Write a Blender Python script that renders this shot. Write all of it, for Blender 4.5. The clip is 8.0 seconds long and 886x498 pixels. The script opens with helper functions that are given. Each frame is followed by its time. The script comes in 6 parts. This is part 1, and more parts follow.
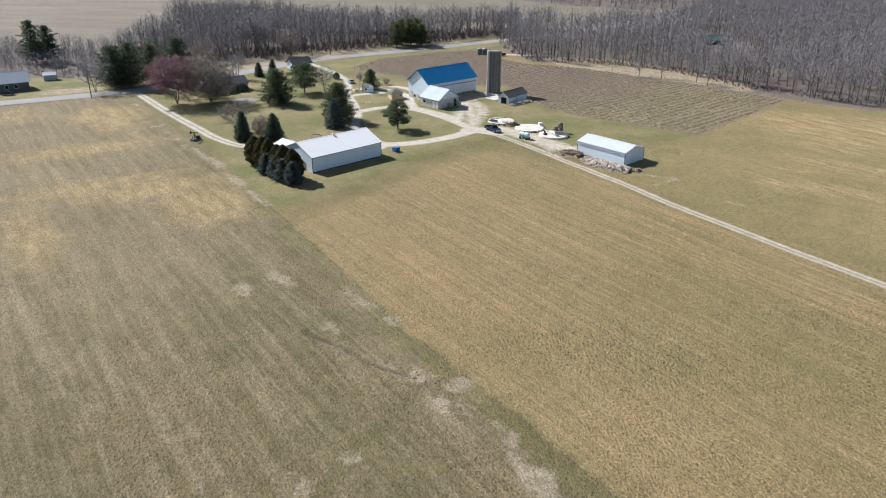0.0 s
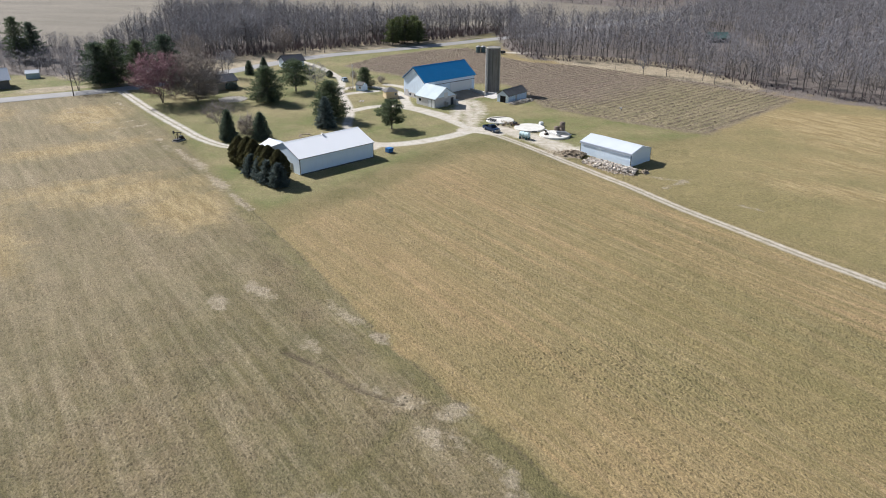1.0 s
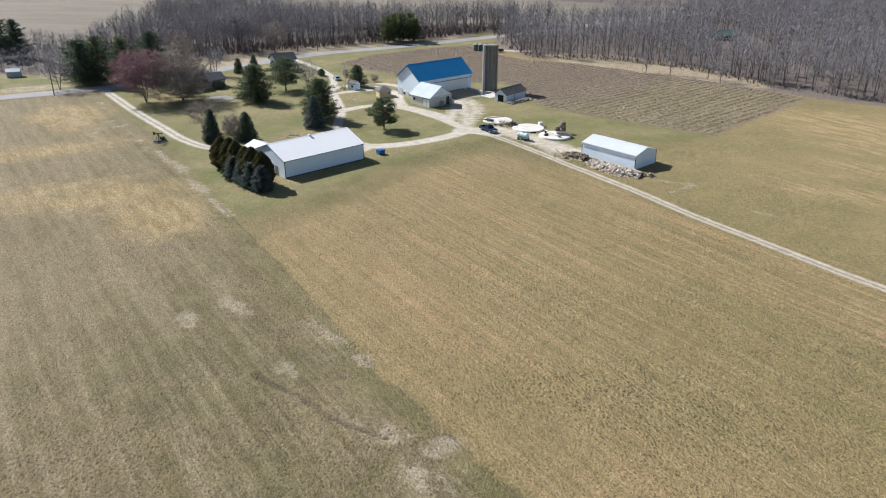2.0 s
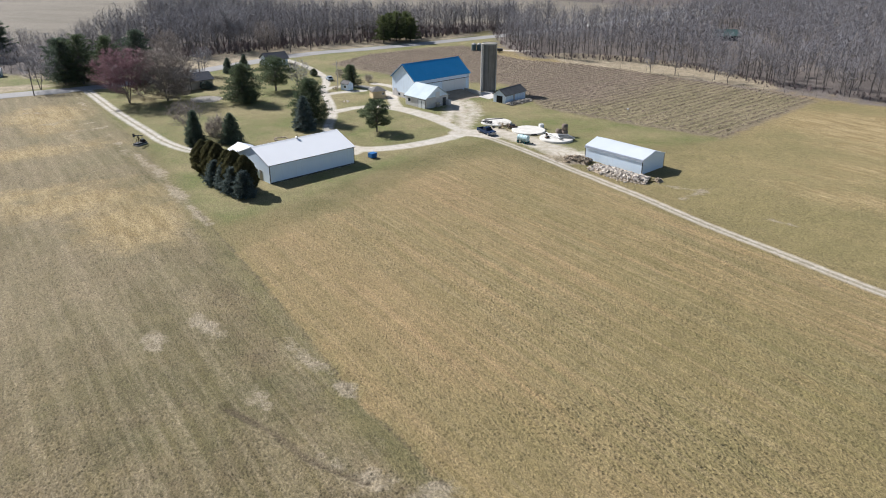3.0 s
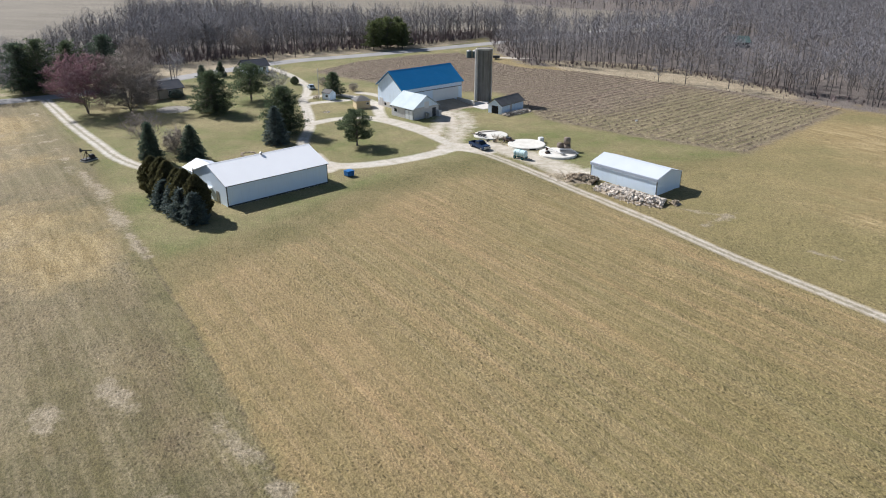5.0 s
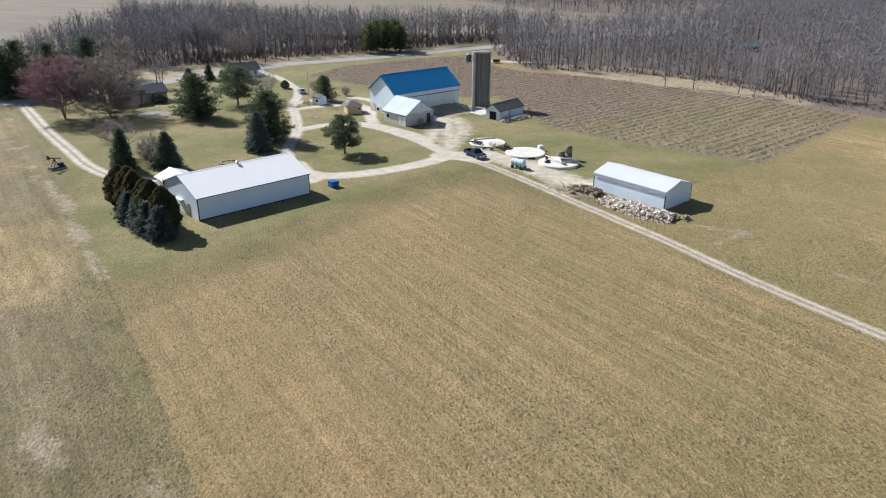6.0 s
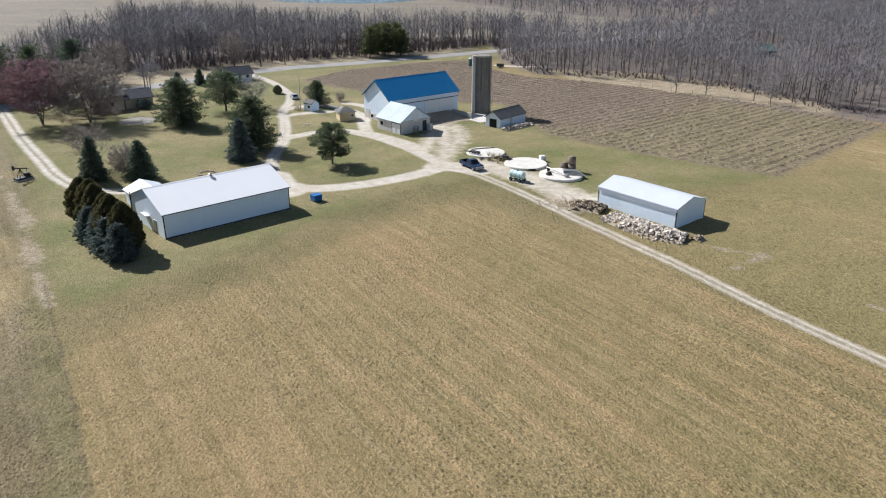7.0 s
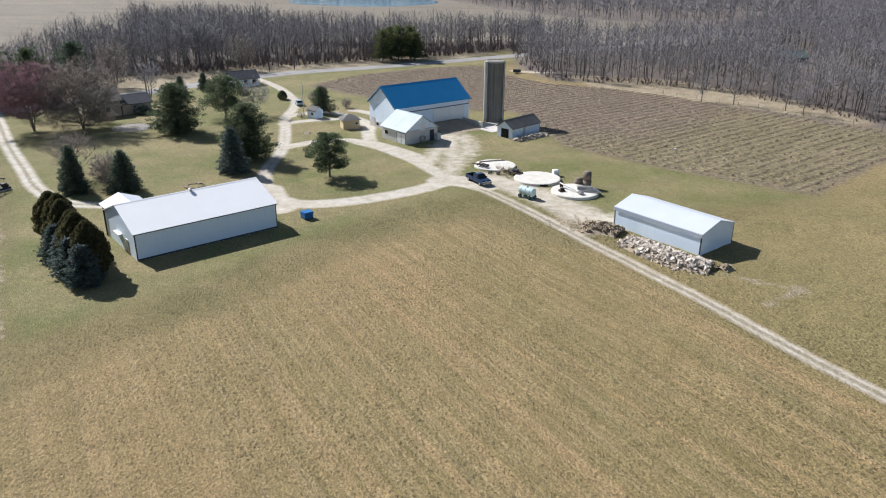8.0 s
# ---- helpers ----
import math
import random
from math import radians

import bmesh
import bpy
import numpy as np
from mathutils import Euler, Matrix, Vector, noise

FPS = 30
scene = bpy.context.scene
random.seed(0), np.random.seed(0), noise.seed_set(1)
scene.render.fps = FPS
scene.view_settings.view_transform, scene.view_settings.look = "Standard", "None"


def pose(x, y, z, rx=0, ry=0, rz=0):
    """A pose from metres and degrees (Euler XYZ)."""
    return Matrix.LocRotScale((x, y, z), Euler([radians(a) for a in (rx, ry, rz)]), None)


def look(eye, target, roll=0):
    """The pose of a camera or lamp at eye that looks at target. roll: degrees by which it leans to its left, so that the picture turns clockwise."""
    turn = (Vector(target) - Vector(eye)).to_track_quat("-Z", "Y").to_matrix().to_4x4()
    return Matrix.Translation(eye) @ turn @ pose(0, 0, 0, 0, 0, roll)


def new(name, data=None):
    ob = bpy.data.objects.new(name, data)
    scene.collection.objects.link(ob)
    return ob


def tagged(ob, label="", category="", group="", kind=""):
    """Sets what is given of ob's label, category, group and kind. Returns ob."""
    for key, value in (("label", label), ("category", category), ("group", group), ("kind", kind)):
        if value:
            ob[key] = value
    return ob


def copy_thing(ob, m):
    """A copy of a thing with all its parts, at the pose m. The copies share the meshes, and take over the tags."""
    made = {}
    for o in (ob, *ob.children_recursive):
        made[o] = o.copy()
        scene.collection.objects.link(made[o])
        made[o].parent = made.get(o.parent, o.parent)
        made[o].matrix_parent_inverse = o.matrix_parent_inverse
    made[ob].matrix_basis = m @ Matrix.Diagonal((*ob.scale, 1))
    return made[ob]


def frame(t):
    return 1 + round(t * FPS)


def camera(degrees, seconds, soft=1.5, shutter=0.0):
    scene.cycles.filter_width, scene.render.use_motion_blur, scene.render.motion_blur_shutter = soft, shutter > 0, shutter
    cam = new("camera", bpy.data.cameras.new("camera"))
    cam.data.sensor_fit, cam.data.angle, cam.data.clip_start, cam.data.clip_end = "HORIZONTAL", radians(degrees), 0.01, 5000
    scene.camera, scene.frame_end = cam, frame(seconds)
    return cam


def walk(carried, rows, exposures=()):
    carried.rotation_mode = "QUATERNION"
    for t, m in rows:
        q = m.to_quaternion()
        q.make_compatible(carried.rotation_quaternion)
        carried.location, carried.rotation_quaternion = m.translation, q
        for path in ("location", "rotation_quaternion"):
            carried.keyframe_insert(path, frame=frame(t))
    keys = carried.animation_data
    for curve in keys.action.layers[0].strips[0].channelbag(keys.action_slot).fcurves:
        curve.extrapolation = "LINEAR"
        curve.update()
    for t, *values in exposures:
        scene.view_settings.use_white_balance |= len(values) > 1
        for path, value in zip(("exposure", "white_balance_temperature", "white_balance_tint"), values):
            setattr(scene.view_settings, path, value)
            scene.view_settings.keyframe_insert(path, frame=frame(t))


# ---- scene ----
cam = camera(62.50, 8.0, soft=1.08)
PATH = [
    (0, (2.494, -6.164, 55.883), (1.627, 103.351, 6.835), 0.10),
    (0.5, (2.976, -1.322, 54.480), (2.099, 108.211, 5.473), 0.09),
    (1, (3.450, 3.559, 52.961), (2.609, 113.137, 4.054), 0.10),
    (1.5, (4.094, 8.167, 51.781), (3.287, 117.745, 2.874), 0.08),
    (3, (5.413, 22.176, 48.242), (4.806, 131.892, -0.359), 0.15),
    (3.5, (5.789, 27.019, 47.022), (5.273, 136.890, -1.228), 0.17),
    (4, (6.310, 32.120, 45.917), (5.908, 142.165, -1.936), 0.21),
    (4.5, (7.122, 37.150, 44.940), (6.643, 147.350, -2.552), 0.17),
    (6, (10.342, 52.633, 41.951), (9.091, 163.277, -4.484), 0.25),
    (6.5, (11.699, 57.973, 41.092), (9.918, 168.734, -5.048), 0.24),
    (7, (13.226, 63.401, 40.351), (10.493, 174.283, -5.448), 0.24),
    (7.5, (14.729, 68.920, 39.758), (10.547, 179.861, -5.789), 0.26),
    (8, (16.117, 74.322, 39.298), (9.925, 185.282, -5.975), 0.32),
]
walk(cam, [(t, look(eye, target, roll)) for t, eye, target, roll in PATH], [(0.0, 0.61, 6160, 11), (8.0, 0.61, 6160, 11)])

# ---- light ----
SUN_UP, SUN_AZ = 38.0, 143.0          # degrees; azimuth counted from +x towards +y
sun_way = Vector((math.cos(radians(SUN_AZ)) * math.cos(radians(SUN_UP)), math.sin(radians(SUN_AZ)) * math.cos(radians(SUN_UP)), math.sin(radians(SUN_UP))))
world = bpy.data.worlds.new("sky")
scene.world = world
world.use_nodes = True
sky = world.node_tree.nodes.new("ShaderNodeTexSky")
sky.sky_type = "NISHITA"
sky.sun_disc = False
sky.sun_elevation = radians(SUN_UP)
sky.sun_rotation = radians(90 - SUN_AZ)
world.node_tree.nodes["Background"].inputs["Strength"].default_value = 0.056
world.node_tree.links.new(sky.outputs[0], world.node_tree.nodes["Background"].inputs["Color"])
sun_lamp = new("sun", bpy.data.lights.new("sun", "SUN"))
sun_lamp.data.energy = 5.0
sun_lamp.data.angle = radians(0.53)
sun_lamp.data.color = (1.0, 0.96, 0.91)
sun_lamp.matrix_world = look(sun_way * 400, (0, 0, 0))


# ---- materials ----
class Nodes:
    """Short ways to build a node material on world positions."""

    def __init__(self, name):
        self.mat = bpy.data.materials.new(name)
        self.mat.use_nodes = True
        self.tree = self.mat.node_tree
        self.bsdf = self.tree.nodes["Principled BSDF"]
        self.bsdf.inputs["Specular IOR Level"].default_value = 0.3

    def add(self, kind):
        return self.tree.nodes.new("ShaderNode" + kind)

    def wave(self, vec, axis, pitch):
        w = self.add("TexWave")
        w.wave_type, w.bands_direction, w.wave_profile = "BANDS", axis, "SIN"
        w.inputs["Scale"].default_value = 2 * math.pi / 20 / pitch
        self.link(vec, w.inputs["Vector"])
        return w.outputs["Fac"]

    def link(self, a, b):
        self.tree.links.new(a, b)
        return self

    def place(self, scale=(1, 1, 1), turn=0.0, local=False):
        src = self.add("TexCoord").outputs["Object"] if local else self.add("NewGeometry").outputs["Position"]
        m = self.add("Mapping")
        m.inputs["Rotation"].default_value = (0, 0, radians(turn))
        m.inputs["Scale"].default_value = scale
        # turn first, then stretch
        m.vector_type = "POINT"
        if turn:
            r = self.add("VectorRotate")
            r.rotation_type = "Z_AXIS"
            r.inputs["Angle"].default_value = radians(turn)
            self.link(src, r.inputs["Vector"])
            m.inputs["Rotation"].default_value = (0, 0, 0)
            src = r.outputs[0]
        self.link(src, m.inputs["Vector"])
        return m.outputs[0]

    def noise(self, vec, scale, detail=4.0, rough=0.6, low=0.3, high=0.7):
        n = self.add("TexNoise")
        n.inputs["Scale"].default_value, n.inputs["Detail"].default_value, n.inputs["Roughness"].default_value = scale, detail, rough
        self.link(vec, n.inputs["Vector"])
        return self.ramp(n.outputs["Fac"], low, high)

    def cells(self, vec, scale):
        """Separate tufts: how far it is to the middle of the nearest one, and a chance number for each."""
        w = self.add("TexVoronoi")
        w.inputs["Scale"].default_value = scale
        self.link(vec, w.inputs["Vector"])
        return w.outputs["Distance"], w.outputs["Color"]

    def ramp(self, fac, low, high, to_low=0.0, to_high=1.0):
        r = self.add("MapRange")
        for key, v in zip(("From Min", "From Max", "To Min", "To Max"), (low, high, to_low, to_high)):
            r.inputs[key].default_value = v
        self.link(fac, r.inputs["Value"])
        return r.outputs[0]

    def math(self, op, a, b):
        m = self.add("Math")
        m.operation = op
        for i, v in enumerate((a, b)):
            if isinstance(v, (int, float)):
                m.inputs[i].default_value = v
            else:
                self.link(v, m.inputs[i])
        return m.outputs[0]

    def mix(self, fac, a, b, blend="MIX"):
        m = self.add("Mix")
        m.data_type, m.blend_type = "RGBA", blend
        for socket, v in ((m.inputs[0], fac), (m.inputs[6], a), (m.inputs[7], b)):
            if isinstance(v, (int, float)):
                socket.default_value = v
            elif isinstance(v, tuple):
                socket.default_value = (*v, 1)
            else:
                self.link(v, socket)
        return m.outputs[2]

    def attr(self, name):
        a = self.add("Attribute")
        a.attribute_name = name
        return a.outputs["Fac"]

    def finish(self, colour, rough=0.8, metal=0.0, height=None, strength=0.5, distance=0.05):
        b = self.bsdf
        if isinstance(colour, tuple):
            b.inputs["Base Color"].default_value = (*colour, 1)
        else:
            self.link(colour, b.inputs["Base Color"])
        if isinstance(rough, (int, float)):
            b.inputs["Roughness"].default_value = rough
        else:
            self.link(rough, b.inputs["Roughness"])
        b.inputs["Metallic"].default_value = metal
        if height is not None:
            bump = self.add("Bump")
            bump.inputs["Strength"].default_value, bump.inputs["Distance"].default_value = strength, distance
            self.link(height, bump.inputs["Height"])
            self.link(bump.outputs[0], b.inputs["Normal"])
        return self.mat


def plain(name, a, b, scale=1.0, fine=12.0, rough=0.8, metal=0.0, strength=0.3, distance=0.02, random_part=0.0, island=0.0, through_light=0.0):
    """Two colours mixed by a coarse and a fine grain, with a fine relief; may vary from piece to piece."""
    n = Nodes(name)
    v = n.place(local=False)
    c = n.mix(n.noise(v, scale, 5), a, b)
    f = n.noise(v, fine, 3)
    c = n.mix(n.math("MULTIPLY", f, 0.35), c, tuple(0.6 * x for x in a))
    if random_part or island:
        src = n.add("ObjectInfo").outputs["Random"] if random_part else n.add("NewGeometry").outputs["Random Per Island"]
        amount = random_part or island
        h = n.add("HueSaturation")
        n.link(n.ramp(src, 0, 1, 1 - amount, 1 + amount), h.inputs["Value"])
        n.link(c, h.inputs["Color"])
        c = h.outputs["Color"]
    mat = n.finish(c, rough, metal, f, strength, distance)
    if through_light:
        # thin leaves and needles let some light through
        t, m = n.add("BsdfTranslucent"), n.add("MixShader")
        n.link(c, t.inputs["Color"])
        m.inputs[0].default_value = through_light
        n.link(n.bsdf.outputs[0], m.inputs[1]).link(t.outputs[0], m.inputs[2])
        n.link(m.outputs[0], n.tree.nodes["Material Output"].inputs["Surface"])
    return mat


def ribbed(name, a, b, pitch, rough=0.45, metal=0.0, axis="x", depth=0.012, dirt=(0.3, 0.28, 0.25), dirt_amount=0.12):
    """Ribbed sheet metal: ribs across the local x axis, faint streaks and stains."""
    n = Nodes(name)
    v = n.place(local=True)
    rib = n.ramp(n.wave(v, axis.upper(), pitch), 0.75, 1.0)
    c = n.mix(n.noise(v, 0.35, 5), a, b)
    streak = n.noise(n.place((3, 3, 0.25), local=True), 1.2, 5, 0.7, 0.5, 0.8)
    c = n.mix(n.math("MULTIPLY", streak, dirt_amount), c, dirt)
    return n.finish(c, rough, metal, rib, 0.6, depth)


FIELD_TURN = -125.0      # turns the fields' drill lines onto the local x axis


def grass_nodes(n):
    """The colours of lawn, fields, vineyard earth, woods and far land, by the zones kept on the mesh."""
    p = n.place()
    big, mid, fine = n.noise(p, 0.035, 4), n.noise(p, 0.22, 5, 0.65), n.noise(p, 2.4, 4, 0.7)
    patch = n.noise(p, 0.11, 7, 0.72, 0.42, 0.62)
    lines = n.noise(n.place((0.018, 0.34, 0.2), FIELD_TURN), 1.0, 5, 0.65, 0.41, 0.59)
    lines2 = n.noise(n.place((0.04, 1.1, 0.2), FIELD_TURN), 1.0, 4, 0.65, 0.42, 0.58)
    lines3 = n.noise(n.place((0.07, 2.3, 0.2), FIELD_TURN), 1.0, 4, 0.65, 0.48, 0.62)
    broad = n.noise(n.place((0.010, 0.123, 0.179), FIELD_TURN), 1.0, 5, 0.65, 0.43, 0.58)
    # lawn, green in patches
    lawn = n.mix(n.noise(p, 0.05, 5, 0.65, 0.40, 0.60), (0.158, 0.178, 0.055), (0.296, 0.253, 0.122))
    lawn = n.mix(n.math("MULTIPLY", n.noise(p, 0.22, 6, 0.75, 0.38, 0.62), 0.5), lawn, (0.222, 0.176, 0.090))
    # hay field in the middle: broad bands of golden stubble and of olive regrowth along the drill lines
    hay = n.mix(broad, (0.246, 0.203, 0.096), (0.398, 0.270, 0.140))
    passes = n.ramp(n.wave(n.place((1, 1, 1), FIELD_TURN), "Y", 3.4), 0.25, 0.75)
    hay = n.mix(n.math("MULTIPLY", n.math("MULTIPLY", passes, n.noise(n.place((0.012, 0.09, 0.1), FIELD_TURN), 1.0, 4, 0.6, 0.30, 0.55)), 0.72), hay, (0.222, 0.182, 0.080))
    hay = n.mix(n.math("MULTIPLY", lines, 0.55), hay, (0.400, 0.282, 0.142))
    hay = n.mix(n.math("MULTIPLY", big, 0.35), hay, (0.262, 0.208, 0.082))
    hay = n.mix(n.math("MULTIPLY", lines2, 0.70), hay, (0.225, 0.178, 0.074))
    hay = n.mix(n.math("MULTIPLY", lines3, 0.28), hay, (0.470, 0.365, 0.220))
    hay = n.mix(n.math("MULTIPLY", patch, 0.08), hay, (0.197, 0.169, 0.065))
    # left field: olive and brown, with straw-coloured streaks and patches
    left = n.mix(n.noise(p, 0.05, 6, 0.7, 0.42, 0.58), (0.134, 0.117, 0.053), (0.198, 0.152, 0.083))
    left = n.mix(n.math("MULTIPLY", broad, 0.45), left, (0.135, 0.116, 0.048))
    left = n.mix(n.math("MULTIPLY", n.noise(p, 0.16, 7, 0.75, 0.45, 0.6), 0.35), left, (0.235, 0.185, 0.085))
    straw = n.math("ADD", n.math("MULTIPLY", n.noise(n.place((0.03, 0.22, 0.2), FIELD_TURN), 1.0, 9, 0.80, 0.50, 0.68), 0.65), n.math("MULTIPLY", n.noise(n.place((0.025, 0.62, 0.2), FIELD_TURN), 1.0, 8, 0.75, 0.44, 0.62), 0.45))
    left = n.mix(n.math("MULTIPLY", n.math("MULTIPLY", straw, n.ramp(n.noise(p, 1.6, 5, 0.75), 0.2, 0.8, 0.35, 1.0)), 0.9), left, (0.440, 0.360, 0.232))
    right = n.mix(big, (0.225, 0.194, 0.084), (0.350, 0.272, 0.130))
    right = n.mix(n.math("MULTIPLY", mid, 0.4), right, (0.192, 0.162, 0.062))
    vine = n.mix(n.noise(n.place((0.03, 0.42, 0.2), -41.0), 1.0, 6, 0.7, 0.38, 0.62), (0.232, 0.172, 0.128), (0.222, 0.182, 0.118))
    clods = n.noise(p, 1.1, 6, 0.75, 0.36, 0.64)
    vine = n.mix(n.math("MULTIPLY", n.ramp(clods, 0.5, 1.0), 0.7), n.mix(n.math("MULTIPLY", n.ramp(clods, 0.5, 0.0), 0.75), vine, (0.120, 0.090, 0.058)), (0.330, 0.270, 0.190))
    vine_green = n.mix(n.noise(n.place((0.03, 0.42, 0.2), -41.0), 1.0, 6, 0.7, 0.38, 0.62), (0.190, 0.165, 0.082), (0.300, 0.245, 0.145))
    vine_green = n.mix(n.math("MULTIPLY", n.ramp(clods, 0.5, 0.0), 0.55), vine_green, (0.135, 0.112, 0.062))
    dry = n.mix(n.noise(p, 0.35, 6, 0.75, 0.4, 0.6), (0.445, 0.370, 0.260), (0.295, 0.242, 0.158))
    litter = n.mix(mid, (0.150, 0.126, 0.112), (0.225, 0.190, 0.165))
    far = n.mix(n.noise(n.place((0.012, 0.06, 1), 10), 1.0, 5, 0.65), (0.185, 0.160, 0.122), (0.270, 0.235, 0.185))
    bare = n.mix(n.noise(p, 0.7, 6, 0.75, 0.4, 0.6), (0.430, 0.360, 0.255), (0.290, 0.240, 0.155))
    wobble = n.math("SUBTRACT", n.noise(p, 0.22, 7, 0.75), 0.5)
    tuft, grain = n.noise(p, 0.9, 6, 0.7), n.noise(p, 5.5, 4, 0.75)
    gold = n.mix(mid, (0.380, 0.262, 0.132), (0.300, 0.216, 0.100))
    pale = n.mix(n.noise(n.place((0.08, 0.45, 0.2), FIELD_TURN), 1.0, 9, 0.78, 0.42, 0.62), (0.285, 0.208, 0.092), (0.480, 0.370, 0.195))
    green = n.mix(mid, (0.151, 0.152, 0.048), (0.192, 0.164, 0.059))
    verge = n.mix(patch, (0.168, 0.154, 0.056), (0.255, 0.210, 0.098))
    furrow = n.mix(mid, (0.130, 0.122, 0.046), (0.170, 0.142, 0.062))
    # dark soil colour, with the ditch's shade painted into it
    soil_shade = n.mix(fine, (0.095, 0.074, 0.046), (0.140, 0.108, 0.066))
    strawy = n.mix(n.noise(n.place((0.03, 0.3, 0.2), FIELD_TURN), 1.0, 7, 0.75, 0.4, 0.6), (0.215, 0.172, 0.092), (0.350, 0.280, 0.172))
    c = hay
    # name, colour, width of the change, raggedness, share
    margin = n.mix(patch, (0.150, 0.138, 0.053), (0.226, 0.184, 0.086))
    c = n.mix(n.ramp(n.math("ADD", n.attr("lawn"), n.math("MULTIPLY", wobble, 9.0)), -11.0, -4.0, 0.0, 0.88), c, margin)
    for name, colour, soft, ragged, most in (("gold", gold, 5.0, 9.0, 0.35), ("right", right, 5.0, 8.0, 1.0), ("left", left, 0.3, 0.7, 1.0), ("strawy", strawy, 9.0, 14.0, 0.55), ("tussock", verge, 4.0, 8.0, 0.28), ("pale", pale, 3.0, 6.5, 0.95), ("verge", verge, 1.2, 4.0, 0.6), ("lawn", lawn, 1.5, 3.5, 1.0),
                                             ("green", green, 4.0, 8.0, 0.18), ("vine", vine, 1.0, 2.0, 1.0), ("vine_green", vine_green, 6.0, 12.0, 0.9), ("far", far, 3.0, 5.0, 1.0), ("litter", litter, 2.0, 5.0, 1.0), ("dry", dry, 1.0, 2.6, 0.95), ("furrow", furrow, 0.6, 1.6, 0.65), ("bare", bare, 0.35, 2.2, 0.90), ("soil_shade", soil_shade, 0.16, 0.35, 0.85)):
        d = n.math("ADD", n.attr(name), n.math("MULTIPLY", wobble, ragged))
        c = n.mix(n.ramp(d, -soft, soft, 0.0, most), c, colour)
    # tussocks: separate clumps, each of its own tone, drawn out along the drill lines
    rough = n.ramp(n.attr("lawn"), 1.0, -4.0, 0.25, 1.0)
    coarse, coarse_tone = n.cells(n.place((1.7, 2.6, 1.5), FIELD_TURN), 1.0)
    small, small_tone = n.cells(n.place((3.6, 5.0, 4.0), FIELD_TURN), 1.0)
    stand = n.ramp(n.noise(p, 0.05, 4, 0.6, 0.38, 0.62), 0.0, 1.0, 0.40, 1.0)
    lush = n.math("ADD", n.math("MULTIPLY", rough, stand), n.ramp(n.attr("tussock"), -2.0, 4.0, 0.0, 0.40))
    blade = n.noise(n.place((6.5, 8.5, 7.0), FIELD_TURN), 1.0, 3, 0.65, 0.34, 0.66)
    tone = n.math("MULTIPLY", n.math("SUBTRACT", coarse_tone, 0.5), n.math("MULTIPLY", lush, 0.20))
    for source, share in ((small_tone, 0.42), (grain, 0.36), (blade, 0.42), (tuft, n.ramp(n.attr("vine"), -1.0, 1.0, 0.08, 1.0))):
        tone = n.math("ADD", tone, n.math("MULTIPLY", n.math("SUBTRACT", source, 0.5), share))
    # shade of the hollows painted into the colour, darkest at each cell's middle
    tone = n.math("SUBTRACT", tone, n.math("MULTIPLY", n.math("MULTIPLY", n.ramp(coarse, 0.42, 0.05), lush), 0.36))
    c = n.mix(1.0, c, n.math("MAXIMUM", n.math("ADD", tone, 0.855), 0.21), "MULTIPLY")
    height = n.math("ADD", n.math("MULTIPLY", n.math("MULTIPLY", n.ramp(coarse, 0.0, 0.55), lush), 0.50), n.math("ADD", n.math("MULTIPLY", n.ramp(small, 0.0, 0.6), 0.20), n.math("MULTIPLY", grain, 0.25)))
    return c, height


def ground_material():
    n = Nodes("grass_and_fields")
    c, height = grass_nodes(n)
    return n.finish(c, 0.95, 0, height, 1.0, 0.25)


def gravel_material():
    n = Nodes("gravel")
    c, height = grass_nodes(n)
    p = n.place()
    stone = n.mix(n.noise(p, 0.25, 5), (0.445, 0.415, 0.37), (0.58, 0.552, 0.508))
    stone = n.mix(n.math("MULTIPLY", n.noise(p, 5.0, 3), 0.4), stone, (0.46, 0.41, 0.34))
    dirt = n.mix(n.noise(p, 0.3, 6, 0.7), (0.360, 0.312, 0.248), (0.56, 0.505, 0.425))
    stone = n.mix(n.ramp(n.attr("dirt"), 0.0, 1.0), stone, dirt)
    # damp and trodden patches, thin grass growing in
    stone = n.mix(n.math("MULTIPLY", n.noise(p, 0.16, 7, 0.75, 0.42, 0.62), 0.62), stone, dirt)
    stone = n.mix(1.0, stone, n.ramp(n.noise(p, 1.3, 7, 0.8), 0.0, 1.0, 0.86, 1.16), "MULTIPLY")
    # worn wheel tracks on either side of a darker crown
    crown = n.math("MULTIPLY", n.ramp(n.math("ADD", n.attr("crown"), n.math("MULTIPLY", n.noise(p, 1.2, 4), 0.5)), 0.55, 1.0), 0.75)
    stone = n.mix(crown, stone, n.mix(n.noise(p, 0.8, 4), (0.20, 0.175, 0.12), (0.16, 0.145, 0.085)))
    wobble = n.math("MULTIPLY", n.math("SUBTRACT", n.noise(p, 0.45, 7, 0.75), 0.5), n.ramp(n.attr("dirt"), 0.78, 0.95, 0.28, 3.6))
    cover = n.ramp(n.math("DIVIDE", n.math("ADD", n.attr("gravel"), wobble), n.ramp(n.attr("dirt"), 0.78, 0.95, 1.0, 4.0)), -0.30, 0.40)
    cover = n.math("MULTIPLY", cover, n.ramp(n.noise(p, 0.5, 6, 0.75, 0.35, 0.6), 0.0, 1.0, 0.66, 1.0))
    c = n.mix(cover, c, stone)
    return n.finish(c, 0.95, 0, n.math("MULTIPLY", height, n.ramp(cover, 0.0, 1.0, 1.0, 0.2)), 1.0, 0.25)


